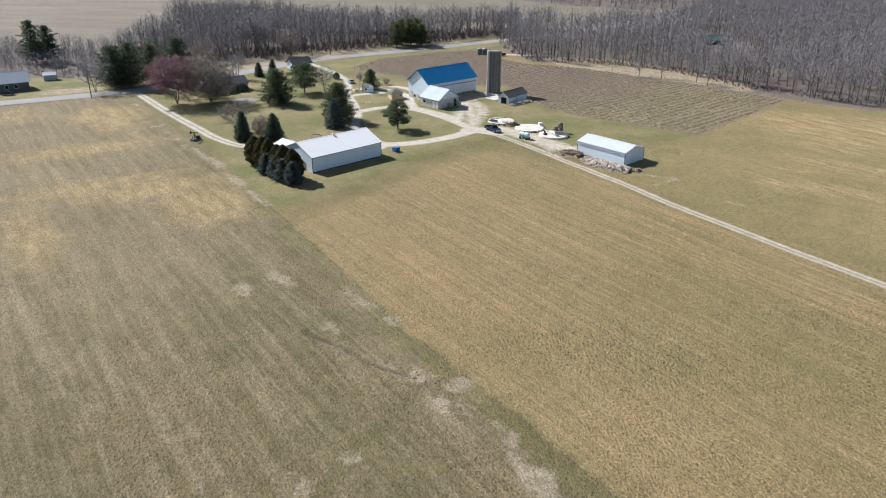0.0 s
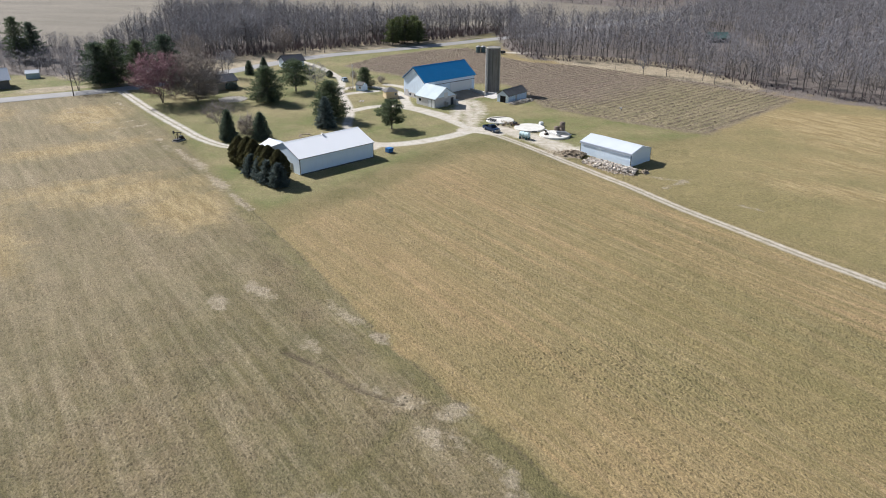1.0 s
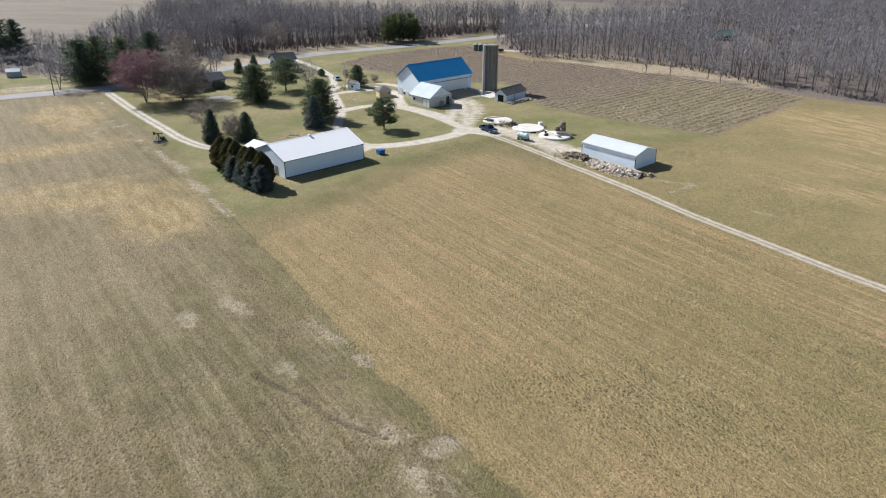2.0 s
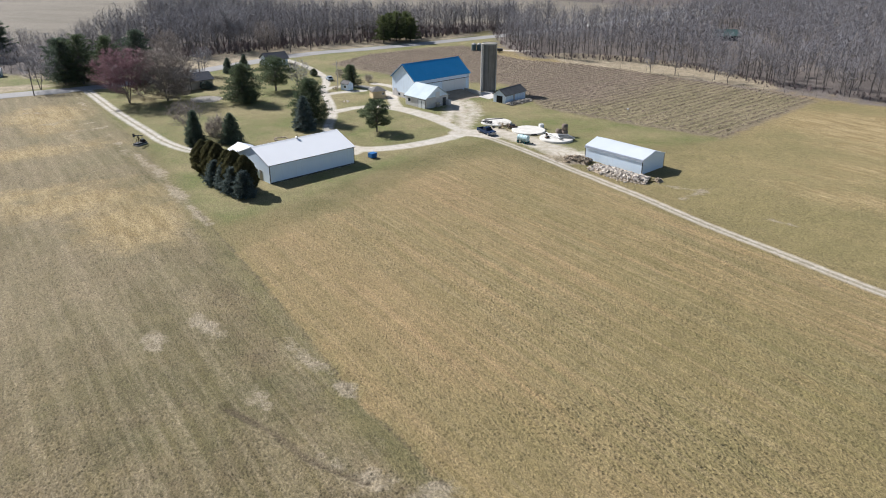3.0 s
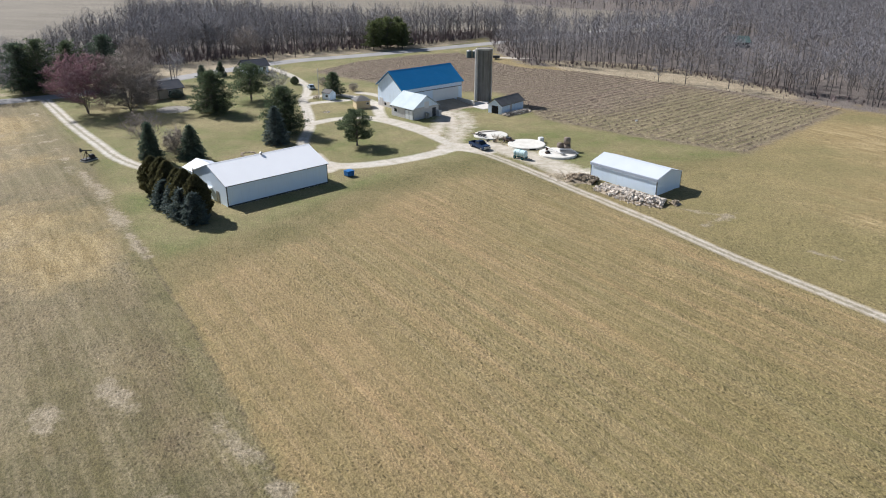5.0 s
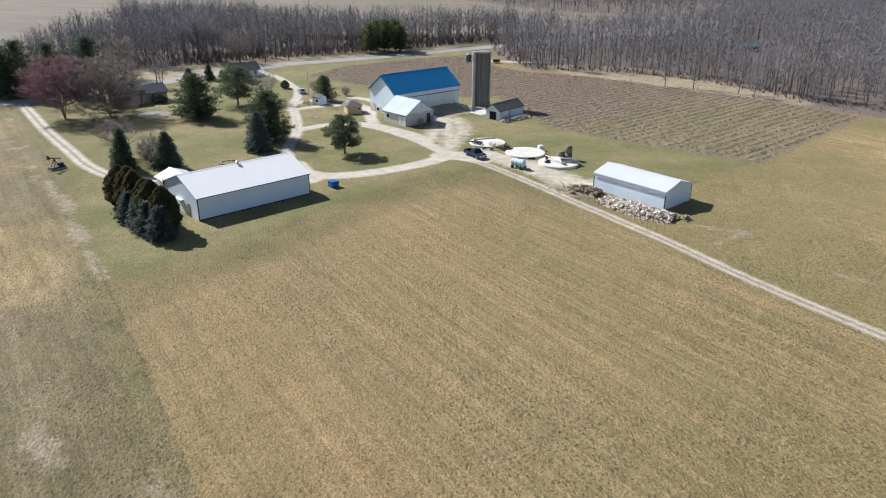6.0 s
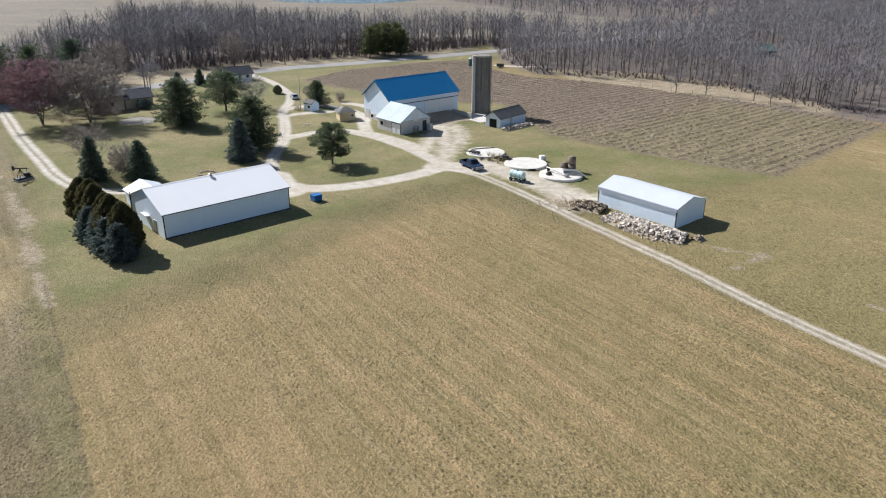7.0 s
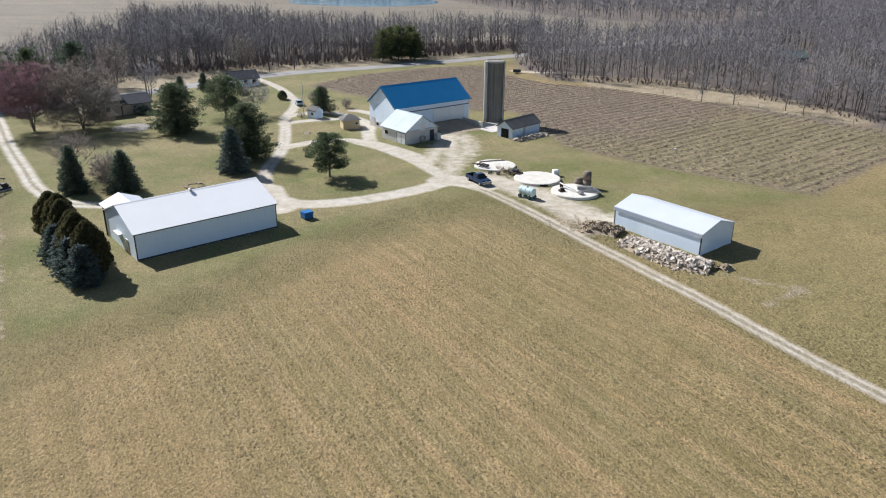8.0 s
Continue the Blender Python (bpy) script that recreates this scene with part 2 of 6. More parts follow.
M_GROUND = ground_material()
M_GRAVEL = gravel_material()
M_ASPHALT = plain("asphalt", (0.27, 0.26, 0.25), (0.33, 0.32, 0.31), 0.2, 20, 0.9)
M_CONCRETE = plain("concrete", (0.52, 0.49, 0.44), (0.64, 0.61, 0.56), 0.5, 9, 0.85)
M_WHITE = ribbed("white_sheet_wall", (0.73, 0.86, 1.0), (0.77, 0.885, 1.0), 0.3, depth=0.0015)
M_EAVE_SHADE = plain("blue_grey_eave_shade", (0.40, 0.45, 0.54), (0.46, 0.51, 0.60), 1, 8, 0.5)
M_WHITE_ROOF = ribbed("white_sheet_roof", (0.90, 0.90, 0.90), (0.93, 0.93, 0.93), 0.3, 0.4, 0.0, "x", 0.004, (0.5, 0.5, 0.5), 0.06)
M_GALV_ROOF = ribbed("galvanised_roof", (0.37, 0.44, 0.46), (0.46, 0.53, 0.545), 0.25, 0.65, 0.0)
M_PALE_ROOF = ribbed("pale_grey_sheet_roof", (0.50, 0.54, 0.60), (0.55, 0.585, 0.645), 0.3, 0.5, depth=0.004)
M_BLUE_ROOF = ribbed("blue_sheet_roof", (0.022, 0.255, 0.540), (0.028, 0.280, 0.590), 0.35, 0.42, 0.0, "x", 0.03, (0.05, 0.12, 0.22), 0.2)
M_BOARD = ribbed("white_board_wall", (0.77, 0.88, 0.99), (0.72, 0.82, 0.94), 0.3, 0.75, 0.0, "x", 0.02, (0.33, 0.30, 0.26), 0.35)
M_BLOCK = plain("whitewashed_block", (0.70, 0.68, 0.66), (0.58, 0.56, 0.54), 0.8, 6, 0.9)
M_TRIM = plain("dark_trim", (0.05, 0.055, 0.06), (0.07, 0.07, 0.075), 1, 10, 0.6)
M_SHINGLE = plain("grey_shingles", (0.13, 0.125, 0.12), (0.19, 0.185, 0.175), 0.6, 7, 0.9)
M_SHINGLE_DARK = plain("dark_shingles", (0.045, 0.05, 0.065), (0.07, 0.075, 0.09), 0.6, 7, 0.9)
M_TAN = plain("tan_siding", (0.47, 0.41, 0.32), (0.54, 0.48, 0.385), 0.5, 8, 0.8)
M_DARK = plain("dark_opening", (0.02, 0.02, 0.02), (0.03, 0.03, 0.03), 1, 10, 0.9)
M_GLASS = Nodes("window_glass").finish((0.02, 0.025, 0.03), 0.08)
M_RUBBER = plain("black_rubber", (0.018, 0.018, 0.018), (0.03, 0.03, 0.03), 3, 20, 0.85)
M_METAL = plain("bare_steel", (0.35, 0.35, 0.35), (0.45, 0.45, 0.44), 2, 15, 0.45, 0.8)
M_RUST = plain("rusty_iron", (0.10, 0.055, 0.035), (0.05, 0.04, 0.035), 2, 15, 0.85)
M_NAVY = Nodes("dark_blue_car_paint").finish((0.018, 0.042, 0.100), 0.2, 0.3)
M_SILVER = Nodes("silver_car_paint").finish((0.36, 0.43, 0.50), 0.3, 0.3)
M_WHITE_PAINT = Nodes("white_car_paint").finish((0.75, 0.76, 0.77), 0.25)
M_TANK = plain("pale_aqua_tank", (0.55, 0.72, 0.74), (0.64, 0.78, 0.79), 1, 10, 0.5)
M_PALE_BLUE = plain("pale_blue_siding", (0.40, 0.50, 0.56), (0.48, 0.58, 0.63), 1, 10, 0.7)
M_TEAL = plain("teal_paint", (0.03, 0.16, 0.18), (0.05, 0.20, 0.22), 2, 10, 0.5)
M_BIN = plain("faded_green_paint", (0.095, 0.150, 0.150), (0.130, 0.185, 0.180), 1, 8, 0.6)
M_BLUE_BIN = plain("blue_paint", (0.02, 0.14, 0.38), (0.03, 0.17, 0.44), 1, 10, 0.45)
M_BARK = plain("grey_bark", (0.120, 0.105, 0.098), (0.180, 0.160, 0.148), 0.8, 8, 0.95, island=0.15)
M_TWIG = plain("grey_twigs", (0.212, 0.204, 0.214), (0.298, 0.288, 0.300), 0.15, 4, 0.95, island=0.25)
M_TWIG_RED = plain("red_budded_twigs", (0.205, 0.112, 0.130), (0.285, 0.172, 0.188), 0.3, 4, 0.95, island=0.3)
M_TWIG_TAN = plain("tan_twigs", (0.220, 0.185, 0.160), (0.305, 0.262, 0.228), 0.3, 4, 0.95, island=0.3)
M_VINE = plain("brown_vine_canes", (0.185, 0.142, 0.118), (0.265, 0.210, 0.175), 0.1, 5, 0.95, island=0.3)
M_SPRUCE = plain("spruce_needles", (0.090, 0.122, 0.088), (0.136, 0.172, 0.120), 0.6, 5, 0.8, island=0.35, through_light=0.35)
M_SPRUCE_BLUE = plain("blue_spruce_needles", (0.102, 0.134, 0.122), (0.158, 0.192, 0.175), 0.6, 5, 0.8, island=0.35, through_light=0.25)
M_PINE = plain("pine_needles", (0.088, 0.120, 0.068), (0.140, 0.172, 0.094), 0.6, 5, 0.8, island=0.35, through_light=0.38)
M_PINE_BRIGHT = plain("young_pine_needles", (0.130, 0.160, 0.068), (0.185, 0.210, 0.095), 0.6, 5, 0.8, island=0.35, through_light=0.4)
M_TWIG_PALE = plain("pale_grey_twigs", (0.270, 0.262, 0.262), (0.360, 0.350, 0.348), 0.3, 4, 0.95, island=0.25)
M_ARBOR = plain("arborvitae_sprays", (0.088, 0.088, 0.044), (0.140, 0.128, 0.062), 0.8, 5, 0.85, island=0.35, through_light=0.35)
M_CREAM = plain("cream_siding", (0.58, 0.46, 0.29), (0.66, 0.54, 0.35), 0.6, 8, 0.8)
M_WEED = plain("dry_weeds", (0.33, 0.27, 0.185), (0.43, 0.36, 0.255), 0.5, 6, 0.95, island=0.25)
M_BRUSH = plain("purple_brown_brush", (0.180, 0.140, 0.138), (0.250, 0.200, 0.192), 0.2, 5, 0.95, island=0.3)
M_HAY = plain("weathered_hay", (0.165, 0.130, 0.105), (0.245, 0.200, 0.160), 1.5, 12, 0.95, strength=0.8)
M_STONE = plain("broken_concrete", (0.45, 0.395, 0.335), (0.62, 0.56, 0.485), 0.6, 7, 0.9, random_part=0.3)
M_DEBRIS = plain("brown_debris", (0.27, 0.215, 0.155), (0.39, 0.325, 0.24), 0.6, 7, 0.95, random_part=0.35)
M_PATIO = plain("grey_gravel", (0.22, 0.205, 0.18), (0.31, 0.29, 0.255), 0.5, 8, 0.95)
M_EARTH = plain("bare_earth", (0.31, 0.25, 0.18), (0.42, 0.35, 0.26), 0.5, 6, 0.95, strength=0.8, distance=0.08)
M_WATER = Nodes("pond_water").finish((0.10, 0.20, 0.30), 0.12)


def silo_material():
    n = Nodes("weathered_silo_staves")
    v = n.place(local=True)
    c = n.mix(n.noise(v, 0.5, 5), (0.175, 0.162, 0.145), (0.250, 0.235, 0.205))
    c = n.mix(n.noise(n.place((2.2, 2.2, 0.10), local=True), 1.0, 5, 0.7, 0.42, 0.62), c, (0.120, 0.112, 0.100))
    return n.finish(c, 0.9, 0, n.noise(v, 6, 4), 0.5, 0.03)


M_SILO = silo_material()


# ---- mesh helpers ----
def mesh_of(name, verts, faces, material, smooth=False):
    me = bpy.data.meshes.new(name)
    me.from_pydata([tuple(v) for v in verts], [], faces)
    me.materials.append(material)
    if smooth:
        me.polygons.foreach_set("use_smooth", np.ones(len(me.polygons), bool))
    me.update()
    return me


def thing(name, m, label, category, group="", kind=""):
    ob = new(name)
    ob.matrix_world = m
    return tagged(ob, label, category, group, kind)


def part(name, bm, material, parent, label="", smooth=False):
    """Links a bmesh (or finished mesh) as one mesh object under a thing or under a part."""
    if isinstance(bm, bpy.types.Mesh):
        me = bm
    else:
        bmesh.ops.recalc_face_normals(bm, faces=bm.faces)
        me = bpy.data.meshes.new(name)
        bm.to_mesh(me)
        bm.free()
        me.materials.append(material)
        if smooth:
            me.polygons.foreach_set("use_smooth", np.ones(len(me.polygons), bool))
    ob = new(name, me)
    ob.parent = parent
    if label:
        tagged(ob, label)
    return ob


def box(x0, x1, y0, y1, z0, z1, bm=None, bevel=0.0):
    bm2 = bmesh.new()
    bmesh.ops.create_cube(bm2, size=1)
    for v in bm2.verts:
        v.co = Vector(((x0 + x1) / 2 + v.co.x * (x1 - x0), (y0 + y1) / 2 + v.co.y * (y1 - y0), (z0 + z1) / 2 + v.co.z * (z1 - z0)))
    if bevel:
        bmesh.ops.bevel(bm2, geom=list(bm2.edges), offset=bevel, segments=2, affect="EDGES")
    return join(bm, bm2)


def join(bm, extra):
    if bm is None:
        return extra
    me = bpy.data.meshes.new("tmp")
    extra.to_mesh(me)
    extra.free()
    bm.from_mesh(me)
    bpy.data.meshes.remove(me)
    return bm


def tube(p0, p1, r0, r1=None, n=12, bm=None, caps=True):
    p0, p1 = Vector(p0), Vector(p1)
    bm2 = bmesh.new()
    r1 = r0 if r1 is None else r1
    bmesh.ops.create_cone(bm2, cap_ends=caps, segments=n, radius1=r0, radius2=r1, depth=(p1 - p0).length)
    m = Matrix.Translation((p0 + p1) / 2) @ (p1 - p0).to_track_quat("Z", "Y").to_matrix().to_4x4()
    bmesh.ops.transform(bm2, matrix=m, verts=bm2.verts)
    return join(bm, bm2)


def extrude_profile(points, x0, x1, bm=None):
    """A closed y-z outline made solid from x0 to x1."""
    bm2 = bmesh.new()
    a = [bm2.verts.new((x0, y, z)) for y, z in points]
    b = [bm2.verts.new((x1, y, z)) for y, z in points]
    bm2.faces.new(a)
    bm2.faces.new(b[::-1])
    for i in range(len(points)):
        j = (i + 1) % len(points)
        bm2.faces.new((a[j], a[i], b[i], b[j]))
    return join(bm, bm2)


# ---- ground ----
def sd_poly(px, py, poly):
    """Signed distance to a closed outline, positive inside."""
    d = np.full(px.shape, 1e9)
    inside = np.zeros(px.shape, bool)
    for (ax, ay), (bx, by) in zip(poly, poly[1:] + poly[:1]):
        ex, ey = bx - ax, by - ay
        t = np.clip(((px - ax) * ex + (py - ay) * ey) / (ex * ex + ey * ey), 0, 1)
        d = np.minimum(d, np.hypot(px - ax - t * ex, py - ay - t * ey))
        if ay != by:
            cross = ((ay > py) != (by > py)) & (px < ex * (py - ay) / (by - ay) + ax)
            inside ^= cross
    return np.where(inside, d, -d)


def d_line(px, py, line):
    d = np.full(px.shape, 1e9)
    for (ax, ay), (bx, by) in zip(line, line[1:]):
        ex, ey = bx - ax, by - ay
        t = np.clip(((px - ax) * ex + (py - ay) * ey) / (ex * ex + ey * ey), 0, 1)
        d = np.minimum(d, np.hypot(px - ax - t * ex, py - ay - t * ey))
    return d


def smooth_line(points, step=2.0):
    """A soft curve through the points."""
    out = []
    p = [points[0]] + list(points) + [points[-1]]
    for a, b, c, d in zip(p, p[1:], p[2:], p[3:]):
        n = max(2, int(math.dist(b, c) / step))
        for i in range(n):
            t = i / n
            out.append(tuple(0.5 * (2 * b[k] + (c[k] - a[k]) * t + (2 * a[k] - 5 * b[k] + 4 * c[k] - d[k]) * t * t + (3 * b[k] - a[k] - 3 * c[k] + d[k]) * t ** 3) for k in (0, 1)))
    return out + [tuple(points[-1])]


ROAD = smooth_line([(-300, 108), (-200, 158), (-123.8, 197.0), (-108.7, 205.2), (-91, 215.5), (-78, 229), (-64, 249), (-52, 264), (-41, 275), (-21, 287), (2, 303), (20, 316), (44, 334), (80, 366), (130, 420)])
LANES = [  # centre line, half width, dirt share, wheel-track crown
    ([(-94.0, 215.6), (-89.0, 209.0), (-84.0, 202.2), (-72.0, 186.0), (-59.2, 170.0), (-53.6, 163.0), (-49.6, 159.0), (-46.6, 156.6), (-43.0, 155.0), (-36, 155.0), (-26, 158), (-20, 162.5)], 1.25, 0.0, 1.0),
    ([(-21, 166), (-17.5, 160.8), (-13.5, 157.8), (-10.2, 157.4), (-5.1, 159.0), (0.3, 162.3), (5.0, 166.2), (8.2, 170.2)], 1.75, 0.15, 0.15),
    ([(-18.0, 162.5), (-20.7, 170.4), (-21.6, 176.5), (-21.9, 184), (-23.5, 193.2), (-26.3, 204.5), (-28.4, 212.5), (-29.0, 220), (-29.6, 225.4), (-31.2, 232), (-35.8, 242.0), (-41.0, 251.4), (-51, 265)], 1.15, 0.15, 0.45),
    ([(8.5, 170.5), (5.4, 175.6), (1.9, 181.4), (-2.7, 186.9), (-6.6, 191.9), (-10.3, 194.3), (-13.5, 194.5), (-18.5, 192.3), (-22.4, 188)], 1.45, 0.35, 0.2),
    ([(-27.4, 207.4), (-24.7, 209.8), (-21.3, 211.6), (-18.0, 212.8)], 1.25, 0.2, 0.2),
    ([(-28.6, 214), (-25.8, 217.6), (-21.0, 219.4), (-17.0, 217.2), (-12.6, 212.6), (-9.8, 207), (-9.0, 200.5), (-7.5, 194)], 1.35, 0.3, 0.0),
    ([(-15.8, 222.2), (-11.5, 219.6), (-8.2, 214.8), (-5.6, 208.0)], 1.3, 0.4, 0.2),
    ([(7.5, 171), (12.6, 166.8), (16.5, 161.7), (20, 156.4), (24, 149.9), (27.6, 143.9), (29.9, 140.4), (32.4, 136.2), (36.2, 130.2), (40.2, 122.9), (43, 118.0), (45.7, 113.8), (49.9, 107.4), (55.3, 98.9), (60.6, 91.3), (80, 62), (110, 16)], 0.92, 0.75, 1.0),
    ([(4, 180), (5.5, 190), (6.0, 201)], 1.6, 0.9, 0.3),
    ([(8, 174), (8.0, 184), (7.5, 194), (7.5, 204)], 1.7, 0.92, 0.3),
    ([(14, 172), (20, 166), (25, 158.5), (29.5, 153)], 3.0, 0.9, 0.0),
    ([(8, 178), (10.6, 188), (9.6, 199)], 1.7, 0.95, 0.3),
    ([(22, 283.5), (27, 281.5), (33, 281)], 1.5, 0.3, 0.0),
    ([(-9, 193.5), (-4, 189.5), (2, 183)], 2.1, 0.5, 0.0),
    ([(-14.5, 155.5), (-16.5, 159.0), (-18.5, 163.5)], 2.6, 0.5, 0.0),
    ([(7.5, 170.0), (10.5, 170.0), (13.5, 168.0)], 2.8, 0.55, 0.0),
]
LANES = [(smooth_line(a), b, c, d) for a, b, c, d in LANES]
BORDER = [(60, -25), (17.0, 45.3), (13.1, 51.2), (7.6, 59.3), (1.9, 67.4), (-3.6, 74.6), (-10.5, 86.3), (-19.1, 100.4), (-29.9, 117.1), (-34.0, 123.4)]
VINEYARD = [(-33, 253), (-22.5, 273), (-4, 288), (10, 294), (20, 276), (29, 263), (45, 256.5), (58, 247.5), (72, 233.5), (80, 227.5), (99, 204), (62, 166.5), (43.5, 179.5), (28, 193.5), (25, 206), (20, 224), (0, 224), (-15, 238)]
WOOD_EAST = [(24, 291), (32, 267.5), (45, 263), (56, 262.5), (66, 258.5), (76, 248.5), (86, 234), (92, 219.5), (122, 194), (160, 170), (215, 240), (265, 340), (330, 480), (330, 560), (230, 530), (165, 440), (118, 378), (90, 352), (60, 350), (32, 366), (22, 345)]
WOOD_NORTH = [(-118, 259), (-76, 266), (-60, 281), (-42, 290), (-20, 303), (2, 316), (18, 332), (34, 350), (36, 364), (18, 362), (-20, 346), (-60, 358), (-98, 386), (-134, 388), (-140, 370), (-110, 326), (-124, 290)]
WOOD_WEST = [(-230, 205), (-160, 232), (-128, 236), (-104, 226), (-86, 240), (-80, 258), (-118, 280), (-150, 296), (-240, 300)]
WOOD_FAR = [(-330, 640), (-140, 645), (-20, 632), (20, 545), (60, 480), (110, 442), (165, 448), (232, 535), (330, 565), (420, 760), (-400, 760)]


def ellipses(px, py, rows):
    d = np.full(px.shape, -50.0)
    for cx, cy, rx, ry, turn in rows:
        c, s = math.cos(radians(turn)), math.sin(radians(turn))
        u, v = (px - cx) * c + (py - cy) * s, -(px - cx) * s + (py - cy) * c
        d = np.maximum(d, (1 - np.sqrt((u / rx) ** 2 + (v / ry) ** 2)) * min(rx, ry))
    return d


def zones(px, py):
    """Where each kind of cover lies, as signed distances in metres."""
    left_poly = BORDER + [(-36, 128), (-45.5, 140.3), (-53, 154), (-68, 177), (-88, 205), (-92, 211), (-124, 195), (-300, 104), (-300, -200), (60, -200)]
    lawn_poly = [(-36, 126), (-28, 118), (-18, 130), (-9, 143), (0.5, 156), (12, 165), (22, 157), (30, 150), (44, 160), (62, 166), (43, 180), (27, 194), (20, 224), (0, 224), (-15, 238), (-33, 253), (-22, 273), (-42, 272), (-66, 242), (-92, 212), (-72, 182), (-58, 163), (-52, 155), (-44, 141)]
    right_poly = [(30, 148), (50, 110), (66, 86), (120, 5), (700, 5), (500, 400), (160, 172), (123, 195), (97.5, 202), (62, 166)]
    bare = ellipses(px, py, [(3.9, 62.4, 1.9, 1.3, 20), (-1.5, 63.9, 2.0, 1.2, 150), (-26.2, 84.4, 1.2, 1.9, 30), (1.4, 58.3, 0.7, 1.5, 25), (-22.2, 88.6, 2.6, 1.2, 140), (-9.8, 82.0, 2.8, 0.7, 128), (-5.5, 77.0, 2.2, 0.6, 128), (-7.4, 50.3, 0.9, 0.7, 40), (-10.9, 46.2, 0.8, 1.6, 20), (10.2, 47.4, 1.5, 3.4, 30), (-4.2, 65.6, 1.7, 0.5, 150), (-12.5, 74.5, 1.2, 0.5, 130), (6.8, 55.5, 1.6, 0.3, 125), (4.6, 56.8, 1.4, 0.25, 125), (8.6, 52.0, 1.4, 0.3, 125),
                             (7, 192, 2.0, 5, 5), (-11.5, 206, 3, 3, 0), (26, 151, 4, 3, -40), (43.2, 135.2, 2.4, .35, -25), (45.1, 132.2, 2.2, .35, 40), (53.2, 120.5, 0.9, .3, -40), (54.9, 119.0, 0.6, .25, -40)])
    scrapes = [(-88.5, 183.2, 4.5, 0.32), (-85.0, 179.5, 7.0, 0.36), (-82.2, 177.8, 7.0, 0.32), (-79.4, 174.6, 5.0, 0.36), (-86.4, 184.0, 3.5, 0.26), (-91.4, 182.6, 4.0, 0.26), (-77.4, 175.0, 3.0, 0.26)]
    bare = np.maximum(bare, ellipses(px, py, [(x, y, a, b, 127) for x, y, a, b in scrapes]))
    track = 0.55 - d_line(px, py, smooth_line([(-30.6, 118.0), (-33.6, 122.0), (-35.8, 125.6)]))
    track = np.maximum(track, ellipses(px, py, [(-39.8, 131.5, 5.2, 0.95, 122), (-47.0, 142.4, 4.2, 1.0, 122), (-53.4, 150.8, 3.0, 0.5, 124), (-66, 167.6, 8, 0.5, 122), (-81.5, 190.2, 10, 0.45, 122)]))
    bare = np.maximum(bare, track)
    # thin dark lines; the first follows the ditch and paints in its shade
    soil_shade = 0.30 - d_line(px, py, smooth_line([(-15.5, 73.2), (-10.2, 69.7), (-7.3, 66.8), (-3.5, 64.6), (-1.5, 63.6)]))
    soil_shade = np.maximum(soil_shade, 0.05 - d_line(px, py, smooth_line([(-3.0, 63.8), (-0.6, 61.6), (1.6, 63.4), (4.0, 64.0), (6.2, 61.5)])))
    soil_shade = np.maximum(soil_shade, 0.12 - d_line(px, py, BORDER))
    furrow = 0.75 - d_line(px, py, smooth_line([(-1.4, 61.3), (-3.8, 55.8), (-6.6, 51.6), (-9.7, 45.0), (-14.5, 36.0), (-20, 26)]))
    furrow = np.maximum(furrow, 0.8 - d_line(px, py, [(-7.0, 79.2), (-3.4, 73.2), (2.0, 65.8)]))
    furrow = np.maximum(furrow, 1.2 - d_line(px, py, [(6.8, 58.4), (13.0, 49.6), (24, 32)]))
    dry = np.maximum.reduce([sd_poly(px, py, [(-120, 232), (-92, 219), (-78, 233), (-62, 254), (-42, 281), (-21, 293), (2, 309), (16, 322), (8, 330), (-22, 314), (-46, 300), (-64, 288), (-78, 266), (-104, 256)]),
                             sd_poly(px, py, [(42, 259), (57, 248), (70, 235), (80, 228), (92, 215), (96, 224), (88, 242), (78, 260), (66, 270), (50, 276), (36, 276)]),
                             ellipses(px, py, [(-112, 214, 9, 4, 25)]) - 0.5]) + 0.6
    pale = ellipses(px, py, [(-42, 119, 11, 8, 120), (-54, 127, 14, 6, 30), (-66, 104, 14, 4, 122), (-88, 184, 12, 9, 122), (-82, 174, 9, 5, 122), (-112, 183, 9, 5, 122), (-66, 128, 16, 4, 30),
                             (73, 128, 16, 5, -35), (88, 140, 16, 5, -35), (90, 156, 14, 5, -35), (73, 140, 8, 3, -35), (108, 166, 36, 17, -35), (-80, 152, 18, 5, 30), (-62, 78, 9, 2.5, 122)]) - 0.8
    in_left = sd_poly(px, py, left_poly)
    strawy = ellipses(px, py, [(-62, 104, 44, 30, 122), (-100, 160, 60, 40, 122)]) - 3.0
    strawy = np.minimum(strawy, 4.0 * in_left - 6.0)
    tussock = ellipses(px, py, [(21, 69, 18, 7, -12), (44, 62, 14, 8, -20)])
    margin = np.where((px > -34) & (py < 168) & (px < 30), 3.0 - np.abs(sd_poly(px, py, lawn_poly) + 4.0), -50.0)
    tussock = np.maximum(tussock, margin)
    gold = ellipses(px, py, [(-9, 94, 15, 40, 33), (2, 132, 12, 14, 30), (22, 52, 9, 20, 33)]) - 2.0
    verge = np.minimum(2.2 - d_line(px, py, BORDER), sd_poly(px, py, left_poly) + 0.2)
    green = ellipses(px, py, [(-43, 128, 6, 9, 30), (-55, 150, 9, 5, 50), (40, 168, 20, 7, -40), (52, 120, 14, 22, 35), (46, 72, 14, 44, 33), (66, 40, 14, 44, 33), (8, 158, 14, 7, 35), (30, 110, 7, 40, 35), (-36, 180, 12, 10, 0), (30, 176, 14, 5, -42)]) - 2.0
    green = np.maximum(green, 8.0 - d_line(px, py, LANES[0][0]))
